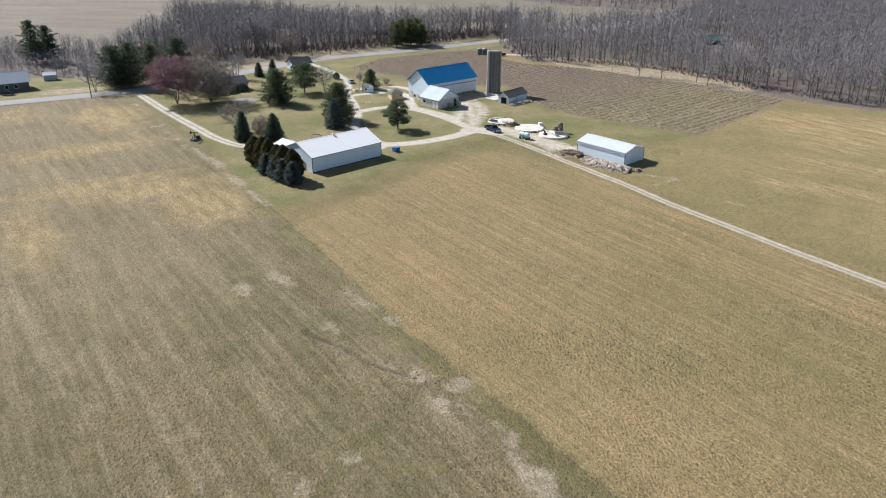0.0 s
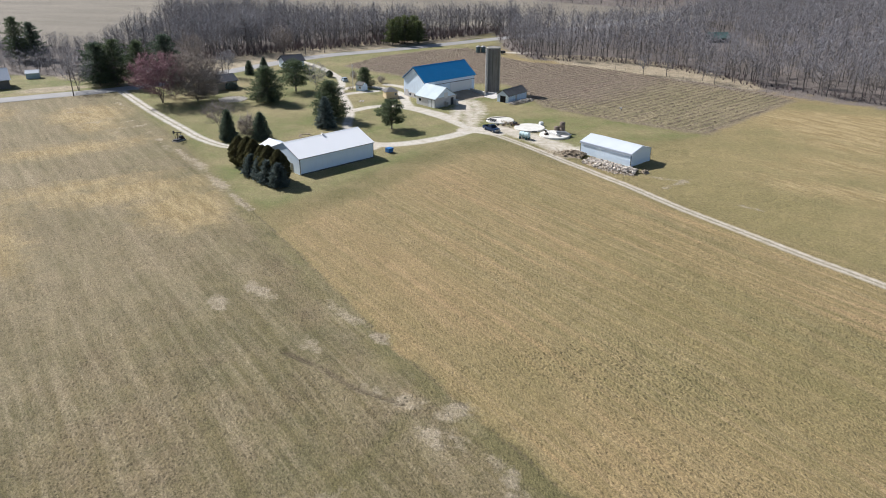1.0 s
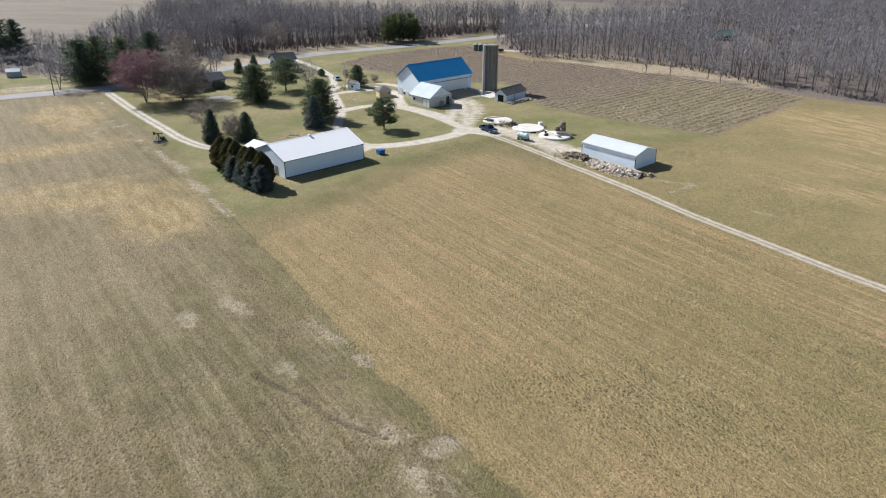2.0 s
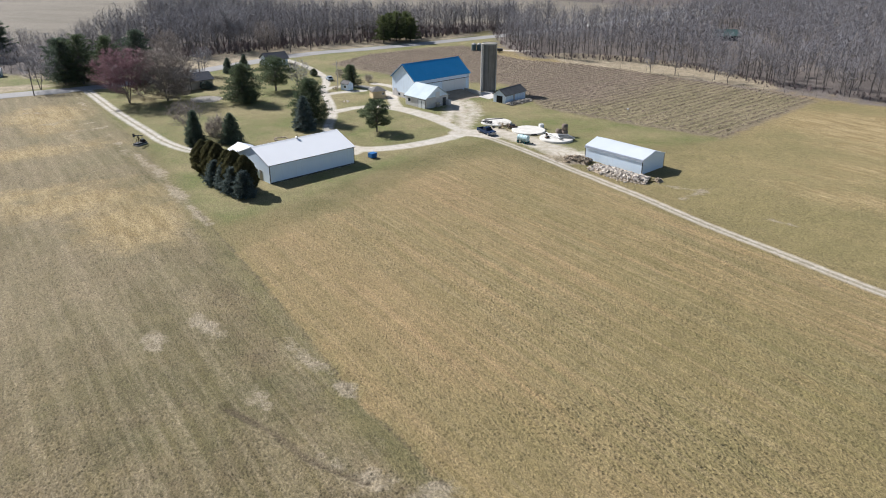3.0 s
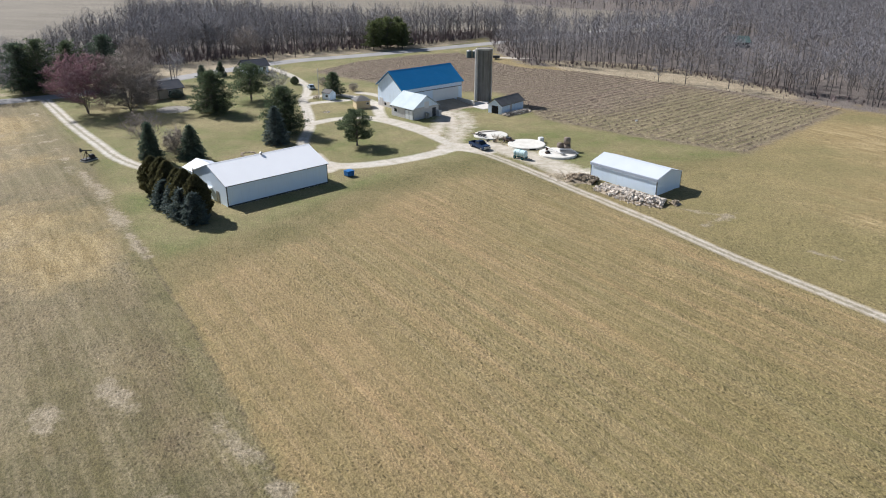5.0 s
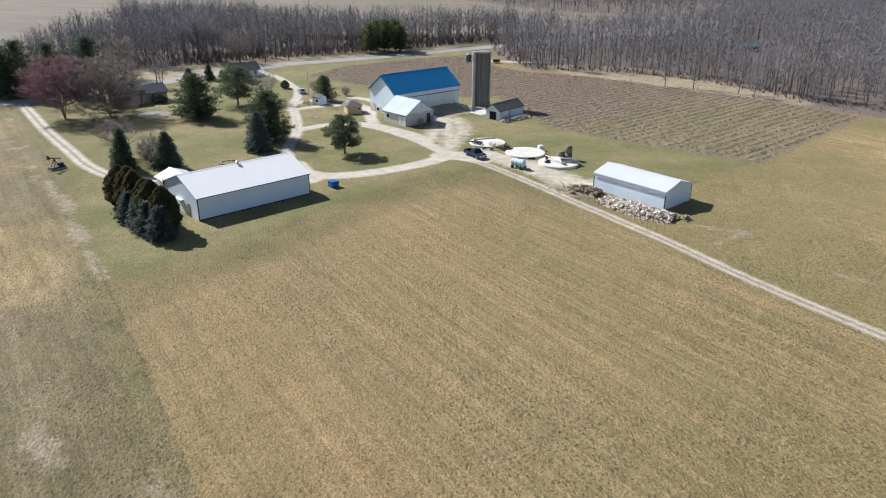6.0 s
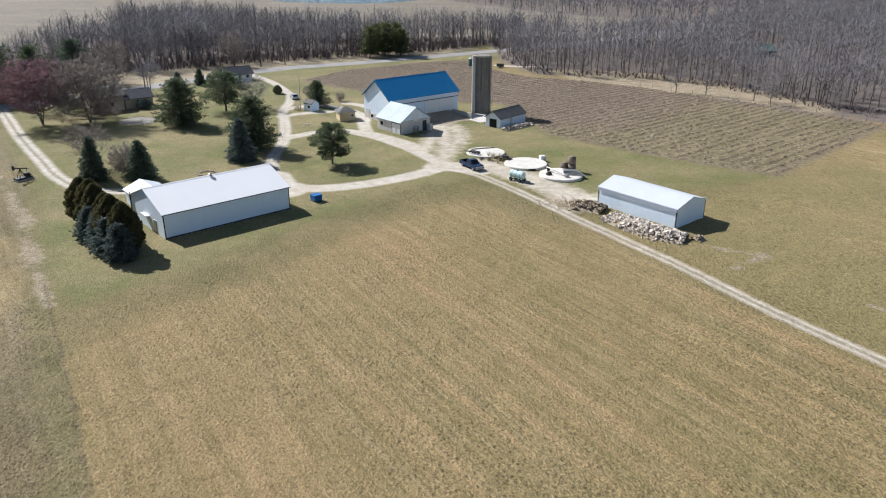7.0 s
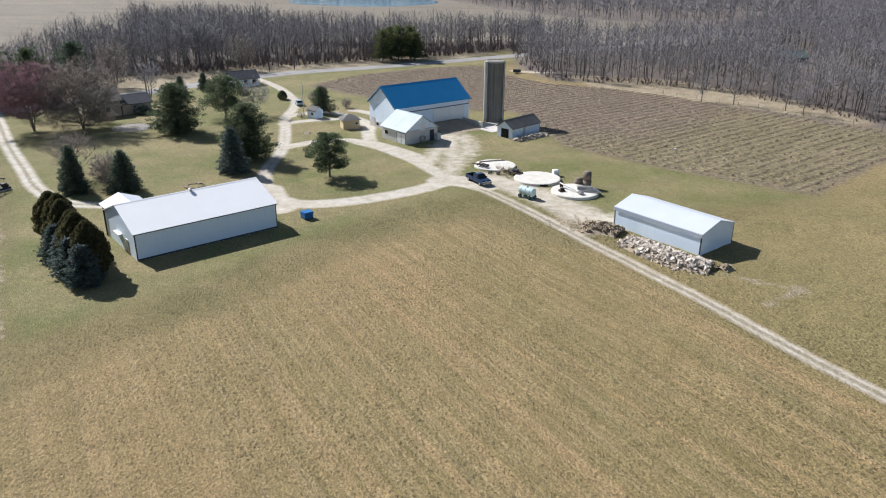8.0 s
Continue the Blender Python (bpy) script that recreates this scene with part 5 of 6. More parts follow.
rng = np.random.default_rng(77)
spots = np.concatenate([np.c_[scatter(w, g, 5 + i), np.full(len(scatter(w, g, 5 + i)), i)] for i, (w, g) in enumerate(((WOOD_EAST, 4.2), (WOOD_NORTH, 4.1), (WOOD_WEST, 3.6), (WOOD_FAR, 7.6)))])
spots = spots[in_sight(spots)]
house_gap = (np.hypot(spots[:, 0] - 111.5, spots[:, 1] - 312) > 8) & ((np.hypot((spots[:, 0] - 107) / 7, (spots[:, 1] - 280) / 34) > 1) | (rng.random(len(spots)) < 0.3))
road_way = d_line(spots[:, 0], spots[:, 1], ROAD)
road_gap = (road_way > 7) | ((spots[:, 1] > 306) & (road_way > 3.6))
spots = spots[house_gap & road_gap]
order = np.argsort(spots[:, 2] + 400 * (spots[:, 3] > 1.5))
edge = spots[order[:170]]
mass = spots[order[170:]]
first_use = set()
for x, y, _, _ in edge:
    k = int(rng.integers(5))
    s = rng.uniform(0.72, 1.12)
    m = at(x, y, rng.uniform(0, 360)) @ Matrix.Diagonal((s, s, s * rng.uniform(0.9, 1.15), 1))
    t = copy_thing(WOOD_KINDS[k], Matrix()) if k in first_use else WOOD_KINDS[k]
    first_use.add(k)
    t.matrix_world = m
    t["group"] = "trees along the edge of the woods"


def replicate(name, variants, placed, rng, low, high, material, label, category, yaw=None):
    """Many turned and scaled copies of a few meshes, as one object."""
    verts, tris, kinds, base, data = [], [], [], 0, []
    for pair in variants:
        vs, fs, ks, start = [], [], [], 0
        for k, me in enumerate(pair if isinstance(pair, tuple) else (pair,)):
            v = np.empty(len(me.vertices) * 3, np.float32)
            me.vertices.foreach_get("co", v)
            f = np.empty(len(me.loops), np.int32)
            me.loops.foreach_get("vertex_index", f)
            vs.append(v.reshape(-1, 3))
            fs.append(f.reshape(-1, 3) + start)
            ks.append(np.full(len(f) // 3, k, np.int32))
            start += len(me.vertices)
        data.append((np.concatenate(vs), np.concatenate(fs), np.concatenate(ks)))
    for x, y in placed:
        v, f, kk = data[int(rng.integers(len(data)))]
        kinds.append(kk)
        a, s = rng.uniform(0, 2 * math.pi) if yaw is None else yaw + rng.normal(0, 0.1), rng.uniform(low, high)
        c, sn = math.cos(a) * s, math.sin(a) * s
        verts.append(np.stack([v[:, 0] * c - v[:, 1] * sn + x, v[:, 0] * sn + v[:, 1] * c + y, v[:, 2] * s * rng.uniform(0.9, 1.12)], -1))
        tris.append(f + base)
        base += len(v)
    me = tri_mesh(name, np.concatenate(verts), np.concatenate(tris), material)
    if isinstance(variants[0], tuple):
        me.materials.clear()
        me.materials.append(M_BARK)
        me.materials.append(material)
        me.polygons.foreach_set("material_index", np.concatenate(kinds))
    return tagged(new(name, me), label, category, kind="stuff")


EDGE_TREES = [(65.0, 239.6, 7.5), (71.5, 236.2, 8.5), (80.9, 229.7, 8.5), (83.0, 225.0, 7.5), (94.5, 225.3, 9.0)]


def light_variants(seed, n, h, spread, **kw):
    out_wood = []
    for i in range(n):
        wood, fine = crown_segments(seed + i, h * (0.9 + 0.2 * i / n), spread, **kw)
        out_wood.append((seg_mesh("wood", wood, M_BARK), seg_mesh("twigs", fine, M_TWIG)))
    return out_wood


west = mass[:, 3] == 2
front = ~west & (mass[:, 3] < 2.5) & (mass[:, 2] < 15) & (mass[:, 1] < 380)
deep = ~front & ~west & (mass[:, 3] < 2.5)
north = front & (mass[:, 3] == 1) | deep & (mass[:, 3] == 1)
replicate("woods", light_variants(200, 6, 10.8, 3.3, base=0.32, limbs=9, branches=52, twigs=7, twig_len=0.9, twig_r=0.034, thick=0.85), mass[front & ~north][:, :2], rng, 0.75, 1.15, M_TWIG, "bare grey-brown deciduous woods in early spring", "woods")
replicate("north_woods", light_variants(220, 6, 12.4, 3.7, base=0.26, limbs=10, branches=64, twigs=7, twig_len=1.0, twig_r=0.030, thick=1.0), mass[north][:, :2], rng, 0.7, 1.15, M_TWIG, "tall bare purple-grey woods beyond the road", "woods")
replicate("deep_woods", light_variants(250, 6, 10.8, 3.4, base=0.42, limbs=4, branches=28, twigs=6, twig_len=1.0, twig_r=0.048, thick=0.75), mass[deep & ~north][:, :2], rng, 0.75, 1.15, M_TWIG, "inner part of the bare grey-brown woods", "woods")
replicate("thicket", light_variants(270, 5, 7.8, 2.7, base=0.12, stems=2, limbs=8, branches=44, twigs=6, twig_len=0.75, twig_r=0.036, thick=0.8), mass[west][:, :2], rng, 0.5, 0.95, M_TWIG, "bare scrubby thicket beside the road", "thicket")
replicate("far_woods", light_variants(300, 4, 10.8, 4.0, base=0.2, limbs=4, branches=16, twigs=4, twig_len=1.6, twig_r=0.15, thick=1.0), mass[mass[:, 3] > 2.5][:, :2], rng, 0.75, 1.15, M_TWIG, "bare grey woods far beyond the fields", "woods")


def light_shrub(seed, h, n, spread, r):
    g = np.random.default_rng(seed)
    rows = []
    for _ in range(n):
        a, t = g.uniform(0, 2 * math.pi), g.uniform(0.1, 1.0)
        p = np.array([math.cos(a), math.sin(a), 0]) * 0.05
        e = np.array([math.cos(a) * spread * t, math.sin(a) * spread * t, h * (0.55 + 0.45 * g.random())])
        rows.append([p[0], p[1], -0.05, *e, r, -1.0])
        q = p * 0.4 + e * 0.6
        rows.append([*q, *(q + g.normal(0, 0.3, 3) * [spread, spread, h * 0.6]), r * 0.7, -1.0])
    return rows


for i, (x, y, h) in enumerate(EDGE_TREES):
    put(round_tree("edge_tree", "dark bare tree standing alone before the woods", M_BARK, M_TWIG, 130 + i, h, 0.42 * h, base=0.24, limbs=14, branches=120, twigs=9, twig_len=0.6, twig_r=0.016, sliver=False), x, y)

# brush along the wood's edge
g = np.random.default_rng(9)
brush = [(x, y) for x, y, d, k in np.concatenate([np.c_[scatter(WOOD_EAST, 2.2, 91), np.zeros(len(scatter(WOOD_EAST, 2.2, 91)))], np.c_[scatter(WOOD_NORTH, 2.4, 92), np.ones(len(scatter(WOOD_NORTH, 2.4, 92)))]]) if d < 9 and g.random() < 0.9 and y < 360 and math.hypot(x - 111, y - 311) > 9]
replicate("brush", [seg_mesh("brush", light_shrub(400 + i, 1.5, 26, 1.1, 0.03), M_BRUSH) for i in range(4)], brush, g, 0.5, 1.2, M_BRUSH, "low bare brush along the edge of the woods", "brush")

growth = scatter(WOOD_NORTH, 2.1, 95)
growth = growth[(growth[:, 2] < 16) & (growth[:, 1] < 345) & (d_line(growth[:, 0], growth[:, 1], ROAD) > 8)]
replicate("undergrowth", [seg_mesh("undergrowth", light_shrub(450 + i, 3.0, 34, 1.6, 0.045), M_BRUSH) for i in range(4)], growth[:, :2], g, 0.45, 1.15, M_BRUSH, "dense purple-brown undergrowth below the trees along the road", "brush")

# vineyard rows
ROW_YAW = 41.0
row_way, row_side = Vector((math.cos(radians(ROW_YAW)), math.sin(radians(ROW_YAW)))), Vector((math.sin(radians(ROW_YAW)), -math.cos(radians(ROW_YAW))))
vines = []
g = np.random.default_rng(12)
for r in range(-66, 66):
    for k in range(-140, 140):
        p = Vector((30, 225)) + row_side * (2.0 * r) + row_way * (0.68 * k + 0.4 * (r % 2))
        thin = max(0.0, min(0.55, (p - Vector((30, 225))).dot(row_side) / 70 - 0.05))
        if g.random() > 0.04 + 0.6 * thin:
            vines.append((p.x + g.normal(0, 0.07), p.y + g.normal(0, 0.07)))
va = np.array(vines)
vd = sd_poly(va[:, 0], va[:, 1], VINEYARD)
va = va[vd > 0.6]


def vine_canes(seed):
    """A low tangle of canes, wider along the row."""
    q = np.random.default_rng(seed)
    rows = [[0, 0, -0.05, 0.02, 0.0, 0.32, 0.06, 0.04]]
    for _ in range(26):
        a = np.array([q.normal(0, 0.20), q.normal(0, 0.08), q.uniform(0.0, 0.25)])
        b = a + np.array([q.normal(0, 0.26), q.normal(0, 0.12), q.uniform(0.05, 0.26)])
        rows.append([*a, *b, q.uniform(0.03, 0.065), -1.0])
    return rows


vine_meshes = [seg_mesh("vine", vine_canes(500 + i), M_VINE) for i in range(5)]
close = np.argsort(np.hypot(va[:, 0] - 45, va[:, 1] - 172))
for i in close[:240]:
    ob = new("grapevine", vine_meshes[int(g.integers(5))])
    s = g.uniform(0.55, 0.9)
    ob.matrix_world = at(va[i, 0], va[i, 1], ROW_YAW + g.normal(0, 6)) @ Matrix.Diagonal((s, s, s, 1))
    tagged(ob, "small leafless brown grapevine in a row", "vine", "vineyard rows")
replicate("vineyard_rows", vine_meshes, va[close[240:]], g, 0.55, 0.9, M_VINE, "rows of small leafless brown grapevines", "vineyard", radians(ROW_YAW))


# ---- vehicles ----
def side_solid(outline, y0, y1, bevel=0.05, inset=0.0):
    """An x-z outline made solid across y, narrower at the top by inset."""
    bm = bmesh.new()
    top_z, low_z = max(z for _, z in outline), min(z for _, z in outline)
    sides = []
    for y, sg in ((y0, 1), (y1, -1)):
        sides.append([bm.verts.new((x, y + sg * inset * (z - low_z) / (top_z - low_z), z)) for x, z in outline])
    bm.faces.new(sides[0])
    bm.faces.new(sides[1][::-1])
    for i in range(len(outline)):
        j = (i + 1) % len(outline)
        bm.faces.new((sides[0][j], sides[0][i], sides[1][i], sides[1][j]))
    if bevel:
        bmesh.ops.bevel(bm, geom=list(bm.edges), offset=bevel, segments=2, affect="EDGES")
    return bm


def wheel(parent, x, y, r, w, rim=M_METAL):
    bm = tube((x, y - w / 2, r), (x, y + w / 2, r), r, r, 20)
    bmesh.ops.bevel(bm, geom=[e for e in bm.edges if len(e.link_faces) == 2 and e.calc_face_angle(0) > 1], offset=0.04, segments=2, affect="EDGES")
    t = part("wheel", bm, M_RUBBER, parent)
    part("rim", tube((x, y - w / 2 - 0.012, r), (x, y + w / 2 + 0.012, r), r * 0.6, r * 0.6, 14), rim, t)


def pickup(m):
    t = thing("pickup_truck", m, "dark blue crew-cab pickup truck parked on the gravel", "truck")
    part("body", side_solid([(-0.55, 0.42), (-0.55, 1.16), (1.55, 1.18), (2.65, 1.10), (2.88, 0.92), (2.92, 0.5), (2.6, 0.4)], -0.98, 0.98, 0.05), M_NAVY, t)
    part("cab", side_solid([(-0.6, 1.1), (-0.45, 1.82), (0.75, 1.86), (1.55, 1.14)], -0.92, 0.92, 0.05, 0.16), M_NAVY, t)
    bm = box(-2.9, -0.56, -0.98, -0.88, 0.45, 1.2, None, 0.02)
    box(-2.9, -0.56, 0.88, 0.98, 0.45, 1.2, bm, 0.02)
    box(-2.93, -2.84, -0.9, 0.9, 0.5, 1.18, bm, 0.02)
    box(-2.85, -0.56, -0.9, 0.9, 0.5, 0.62, bm)
    part("bed", bm, M_NAVY, t)
    part("windscreen", side_solid([(0.80, 1.81), (0.84, 1.83), (1.50, 1.22), (1.46, 1.20)], -0.74, 0.74, 0), M_GLASS, t)
    part("rear_window", box(-0.56, -0.53, -0.62, 0.62, 1.30, 1.70), M_GLASS, t)
    for s in (-1, 1):
        for x0, x1 in ((-0.32, 0.22), (0.30, 0.95)):
            part("side_window", box(x0, x1, min(s * 0.80, s * 0.885), max(s * 0.80, s * 0.885), 1.24, 1.66), M_GLASS, t)
        part("headlight", box(2.86, 2.93, min(s * 0.6, s * 0.92), max(s * 0.6, s * 0.92), 0.78, 0.95), M_WHITE_PAINT, t)
        part("mirror", box(1.0, 1.15, min(s * 0.96, s * 1.15), max(s * 0.96, s * 1.15), 1.2, 1.4, None, 0.02), M_NAVY, t)
    part("bumper", box(2.86, 3.0, -0.95, 0.95, 0.42, 0.66, None, 0.03), M_METAL, t)
    part("grille", box(2.88, 2.945, -0.55, 0.55, 0.68, 0.98), M_METAL, t)
    part("bumper", box(-3.0, -2.9, -0.9, 0.9, 0.45, 0.62, None, 0.03), M_METAL, t)
    for x in (-1.85, 1.85):
        for y in (-0.86, 0.86):
            wheel(t, x, y, 0.4, 0.28)
    return t


def car(name, m, label, paint):
    t = thing(name, m, label, "car")
    part("body", side_solid([(-2.2, 0.35), (-2.25, 0.85), (-1.3, 0.98), (1.0, 0.95), (2.0, 0.82), (2.2, 0.6), (2.15, 0.32)], -0.88, 0.88, 0.06), paint, t)
    part("cabin", side_solid([(-1.85, 0.92), (-1.35, 1.46), (0.15, 1.5), (1.05, 0.94)], -0.80, 0.80, 0.04, 0.14), paint, t)
    part("windscreen", side_solid([(0.20, 1.44), (0.26, 1.46), (1.0, 1.0), (0.95, 0.98)], -0.66, 0.66, 0), M_GLASS, t)
    part("rear_window", side_solid([(-1.42, 1.42), (-1.38, 1.44), (-1.80, 1.0), (-1.84, 0.99)], -0.62, 0.62, 0), M_GLASS, t)
    for s in (-1, 1):
        part("side_window", box(-1.2, 0.25, min(s * 0.70, s * 0.775), max(s * 0.70, s * 0.775), 1.04, 1.34), M_GLASS, t)
    for x in (-1.35, 1.35):
        for y in (-0.78, 0.78):
            wheel(t, x, y, 0.33, 0.22)
    return t


pickup(at(12.8, 169.5, -56))
car("car", at(-29.0, 227.2, 112), "silver-blue car parked on the gravel drive", M_SILVER)
car("car", at(-127.3, 207.9, 15), "dark blue car parked by the neighbouring house", M_NAVY)

# water tank on a two-axle trailer
tr = thing("tank_trailer", at(19.9, 162.5, -40), "pale aqua water tank on a two-axle farm trailer", "trailer")
bm = tube((-1.4, 0, 1.25), (1.3, 0, 1.25), 0.72, 0.72, 24)
tube((-1.55, 0, 1.25), (-1.4, 0, 1.25), 0.55, 0.72, 24, bm)
tube((1.3, 0, 1.25), (1.45, 0, 1.25), 0.72, 0.55, 24, bm)
tank_part = part("tank", bm, M_TANK, tr)
part("lid", tube((0, 0, 1.94), (0, 0, 2.05), 0.22, 0.2, 14), M_TEAL, tank_part)
for x in (-0.9, 0.0, 0.9):
    part("strap", tube((x - 0.03, 0, 1.25), (x + 0.03, 0, 1.25), 0.735, 0.735, 24, None, False), M_TEAL, tank_part)
bm = box(-1.5, 1.6, -0.6, -0.5, 0.45, 0.58)
box(-1.5, 1.6, 0.5, 0.6, 0.45, 0.58, bm)
for x in (-1.4, 0.0, 1.3):
    box(x - 0.06, x + 0.06, -0.6, 0.6, 0.45, 0.6, bm)
part("chassis", bm, M_TEAL, tr)
part("drawbar", tube((1.5, 0, 0.5), (3.0, 0, 0.35), 0.06, 0.06, 8), M_RUST, tr)
part("jack", tube((2.7, 0, 0.0), (2.7, 0, 0.6), 0.05, 0.05, 8), M_RUST, tr)
for x in (-1.0, 0.95):
    for y in (-0.75, 0.75):
        wheel(tr, x, y, 0.36, 0.24, M_TEAL)


# ---- round pads with their clutter ----
def pad(x, y, r, h, label):
    t = thing("concrete_pad", at(x, y), label, "pad", "round pads by the lane")
    n = 56
    bm = bmesh.new()
    prof = [(r + 0.03, -0.06), (r + 0.03, h - 0.12), (r, h - 0.04), (r - 0.10, h), (r - 0.35, h + 0.01), (0.0, h + 0.05)]
    rings = [[bm.verts.new((q * math.cos(2 * math.pi * k / n) * (1 + 0.006 * math.sin(k * 1.7)), q * math.sin(2 * math.pi * k / n), z)) for k in range(n)] for q, z in prof[:-1]]
    for a, b in zip(rings, rings[1:]):
        for k in range(n):
            bm.faces.new((a[k], a[(k + 1) % n], b[(k + 1) % n], b[k]))
    c = bm.verts.new((0, 0, prof[-1][1]))
    for k in range(n):
        bm.faces.new((rings[-1][k], rings[-1][(k + 1) % n], c))
    part("slab", bm, M_PAD, t)
    return t


M_PAD = plain("pale_concrete", (0.56, 0.53, 0.47), (0.72, 0.70, 0.64), 0.5, 6, 0.85)
p1 = pad(15.4, 178.9, 3.4, 0.30, "round pale concrete pad strewn with scrap lumber")
p2 = pad(21.9, 171.6, 3.55, 0.40, "round pale concrete pad with a dark hatch")
pad(27.0, 165.3, 3.45, 0.42, "round pale concrete pad with sheets and a beam")
part("hatch", box(0.15, 1.35, -3.62, -3.40, 0.08, 0.34), M_DARK, p2)
tub = thing("white_tub", at(47.7, 192.0, 15), "white plastic tub lying between the vine rows", "tub")
part("shell", tube((0, 0, -0.02), (0, 0, 0.28), 0.20, 0.26, 16), M_WHITE_PAINT, tub)
crate = thing("white_tote", at(24.9, 174.2, 20), "white plastic tote standing behind the pad", "tote")
part("tank", box(-0.55, 0.55, -0.5, 0.5, 0.12, 1.15, None, 0.06), M_WHITE_PAINT, crate)
part("pallet", box(-0.6, 0.6, -0.55, 0.55, 0.0, 0.12), M_HAY, crate)


def board(x, y, z, yaw, length, width, thick, mat, label, name="board", tilt=0.0):
    t = thing(name, pose(x, y, z, 0, tilt, yaw), label, "scrap")
    part("plank", box(-length / 2, length / 2, -width / 2, width / 2, 0, thick, None, 0.01), mat, t)


board(13.0, 178.6, 0.35, -20, 3.0, 0.3, 0.12, M_HAY, "weathered plank lying on the pad")
board(14.6, 180.8, 0.36, 20, 3.8, 0.25, 0.15, M_STONE, "weathered grey beam lying on the pad")
board(15.8, 181.4, 0.34, 8, 2.6, 0.3, 0.1, M_HAY, "short weathered plank lying on the pad")
frame_ = thing("steel_frame", at(13.4, 177.3, -38), "dark steel frame leaning at the pad's edge", "scrap")
for x in (-0.9, -0.3, 0.3, 0.9):
    part("bar", box(x - 0.06, x + 0.06, -0.4, 0.4, 0.45, 0.75), M_TRIM, frame_)
for y in (-0.4, 0.4):
    part("rail", box(-1.0, 1.0, y - 0.05, y + 0.05, 0.70, 0.80), M_TRIM, frame_)
beam = thing("auger_tube", at(26.3, 165.0, -50), "long pale auger tube lying across the pad", "auger")
part("tube", tube((-2.2, 0, 1.1), (2.0, 0, 0.72), 0.11, 0.11, 12), M_METAL, beam)
part("hopper", box(1.6, 2.4, -0.35, 0.35, 0.55, 0.85, None, 0.05), M_METAL, beam)
part("stand", box(-1.9, -1.8, -0.3, 0.3, 0.5, 1.1), M_RUST, beam)
hole = thing("pump_box", at(25.0, 164.6, 20), "dark rusty pump box on the pad", "pump")
part("case", box(-0.5, 0.5, -0.4, 0.4, 0.50, 0.85, None, 0.03), M_RUST, hole)
part("motor", tube((-0.3, 0, 0.95), (0.4, 0, 0.95), 0.18, 0.18, 12), M_TRIM, hole)
for k in range(6):
    board(29.0 - 0.12 * k, 164.6 + 0.18 * k, 0.46 + 0.09 * k, -12 + 7 * (k % 3), 3.2 - 0.2 * k, 0.9, 0.07, M_METAL, "grey metal sheet in a low stack", "metal_sheet")


def bale(x, y, z, yaw, label):
    t = thing("hay_bale", at(x, y, yaw, z), label, "bale", "stacked bales")
    bm = tube((0, 0, 0.0), (0, 0, 1.45), 0.78, 0.78, 22)
    bmesh.ops.bevel(bm, geom=[e for e in bm.edges if e.calc_face_angle(0) > 1], offset=0.12, segments=3, affect="EDGES")
    for v in bm.verts:
        v.co += Vector((0, 0, 0)) + 0.04 * Vector(noise.noise_vector(v.co * 3 + Vector((x, y, z))))
        v.co.z = max(v.co.z, 0.0)
    part("straw", bm, M_HAY, t, smooth=True)


bale(27.9, 168.9, 0.0, 30, "weathered grey-brown round hay bale on the ground")
bale(29.1, 168.3, 0.0, 20, "weathered grey-brown round hay bale under another")
bale(29.05, 168.35, 1.43, 25, "weathered grey-brown round hay bale on top")

# trailer between the pads
cart = thing("flat_cart", at(18.6, 173.9, -38), "dark low farm cart between the pads", "cart")
part("deck", box(-1.3, 1.3, -0.7, 0.7, 0.55, 0.7, None, 0.02), M_RUST, cart)
part("engine", box(-0.5, 0.6, -0.4, 0.4, 0.7, 1.2, None, 0.06), M_TRIM, cart)
for x in (-0.8, 0.8):
    for y in (-0.7, 0.7):
        wheel(cart, x, y, 0.32, 0.2)
for x, y in ((14.6, 174.4), (15.9, 174.2)):
    blk = thing("cart_axle", at(x, y, -30), "old axle with two small wheels", "axle")
    part("axle", tube((0, -0.35, 0.24), (0, 0.35, 0.24), 0.06, 0.06, 8), M_RUST, blk)
    for yy in (-0.4, 0.4):
        wheel(blk, 0, yy, 0.26, 0.14)

# blue dumpster
d = thing("dumpster", at(-9.6, 151.8, 42), "small blue steel dumpster on the gravel", "dumpster")
bm = side_solid([(-0.75, 0.12), (-0.8, 1.0), (0.8, 1.12), (0.65, 0.12)], -0.75, 0.75, 0.03)
part("bin", bm, M_BLUE_BIN, d)
for y0 in (-0.76, 0.02):
    part("lid", box(-0.82, 0.82, y0, y0 + 0.74, 1.07, 1.15, None, 0.02), M_BLUE_BIN, d)
for s in (-1, 1):
    part("lift_pocket", box(-0.6, 0.6, min(s * 0.76, s * 0.9), max(s * 0.76, s * 0.9), 0.55, 0.72), M_BLUE_BIN, d)
for x in (-0.7, 0.6):
    for y in (-0.6, 0.6):
        part("caster", tube((x, y - 0.05, 0.07), (x, y + 0.05, 0.07), 0.075, 0.075, 10), M_RUBBER, d)

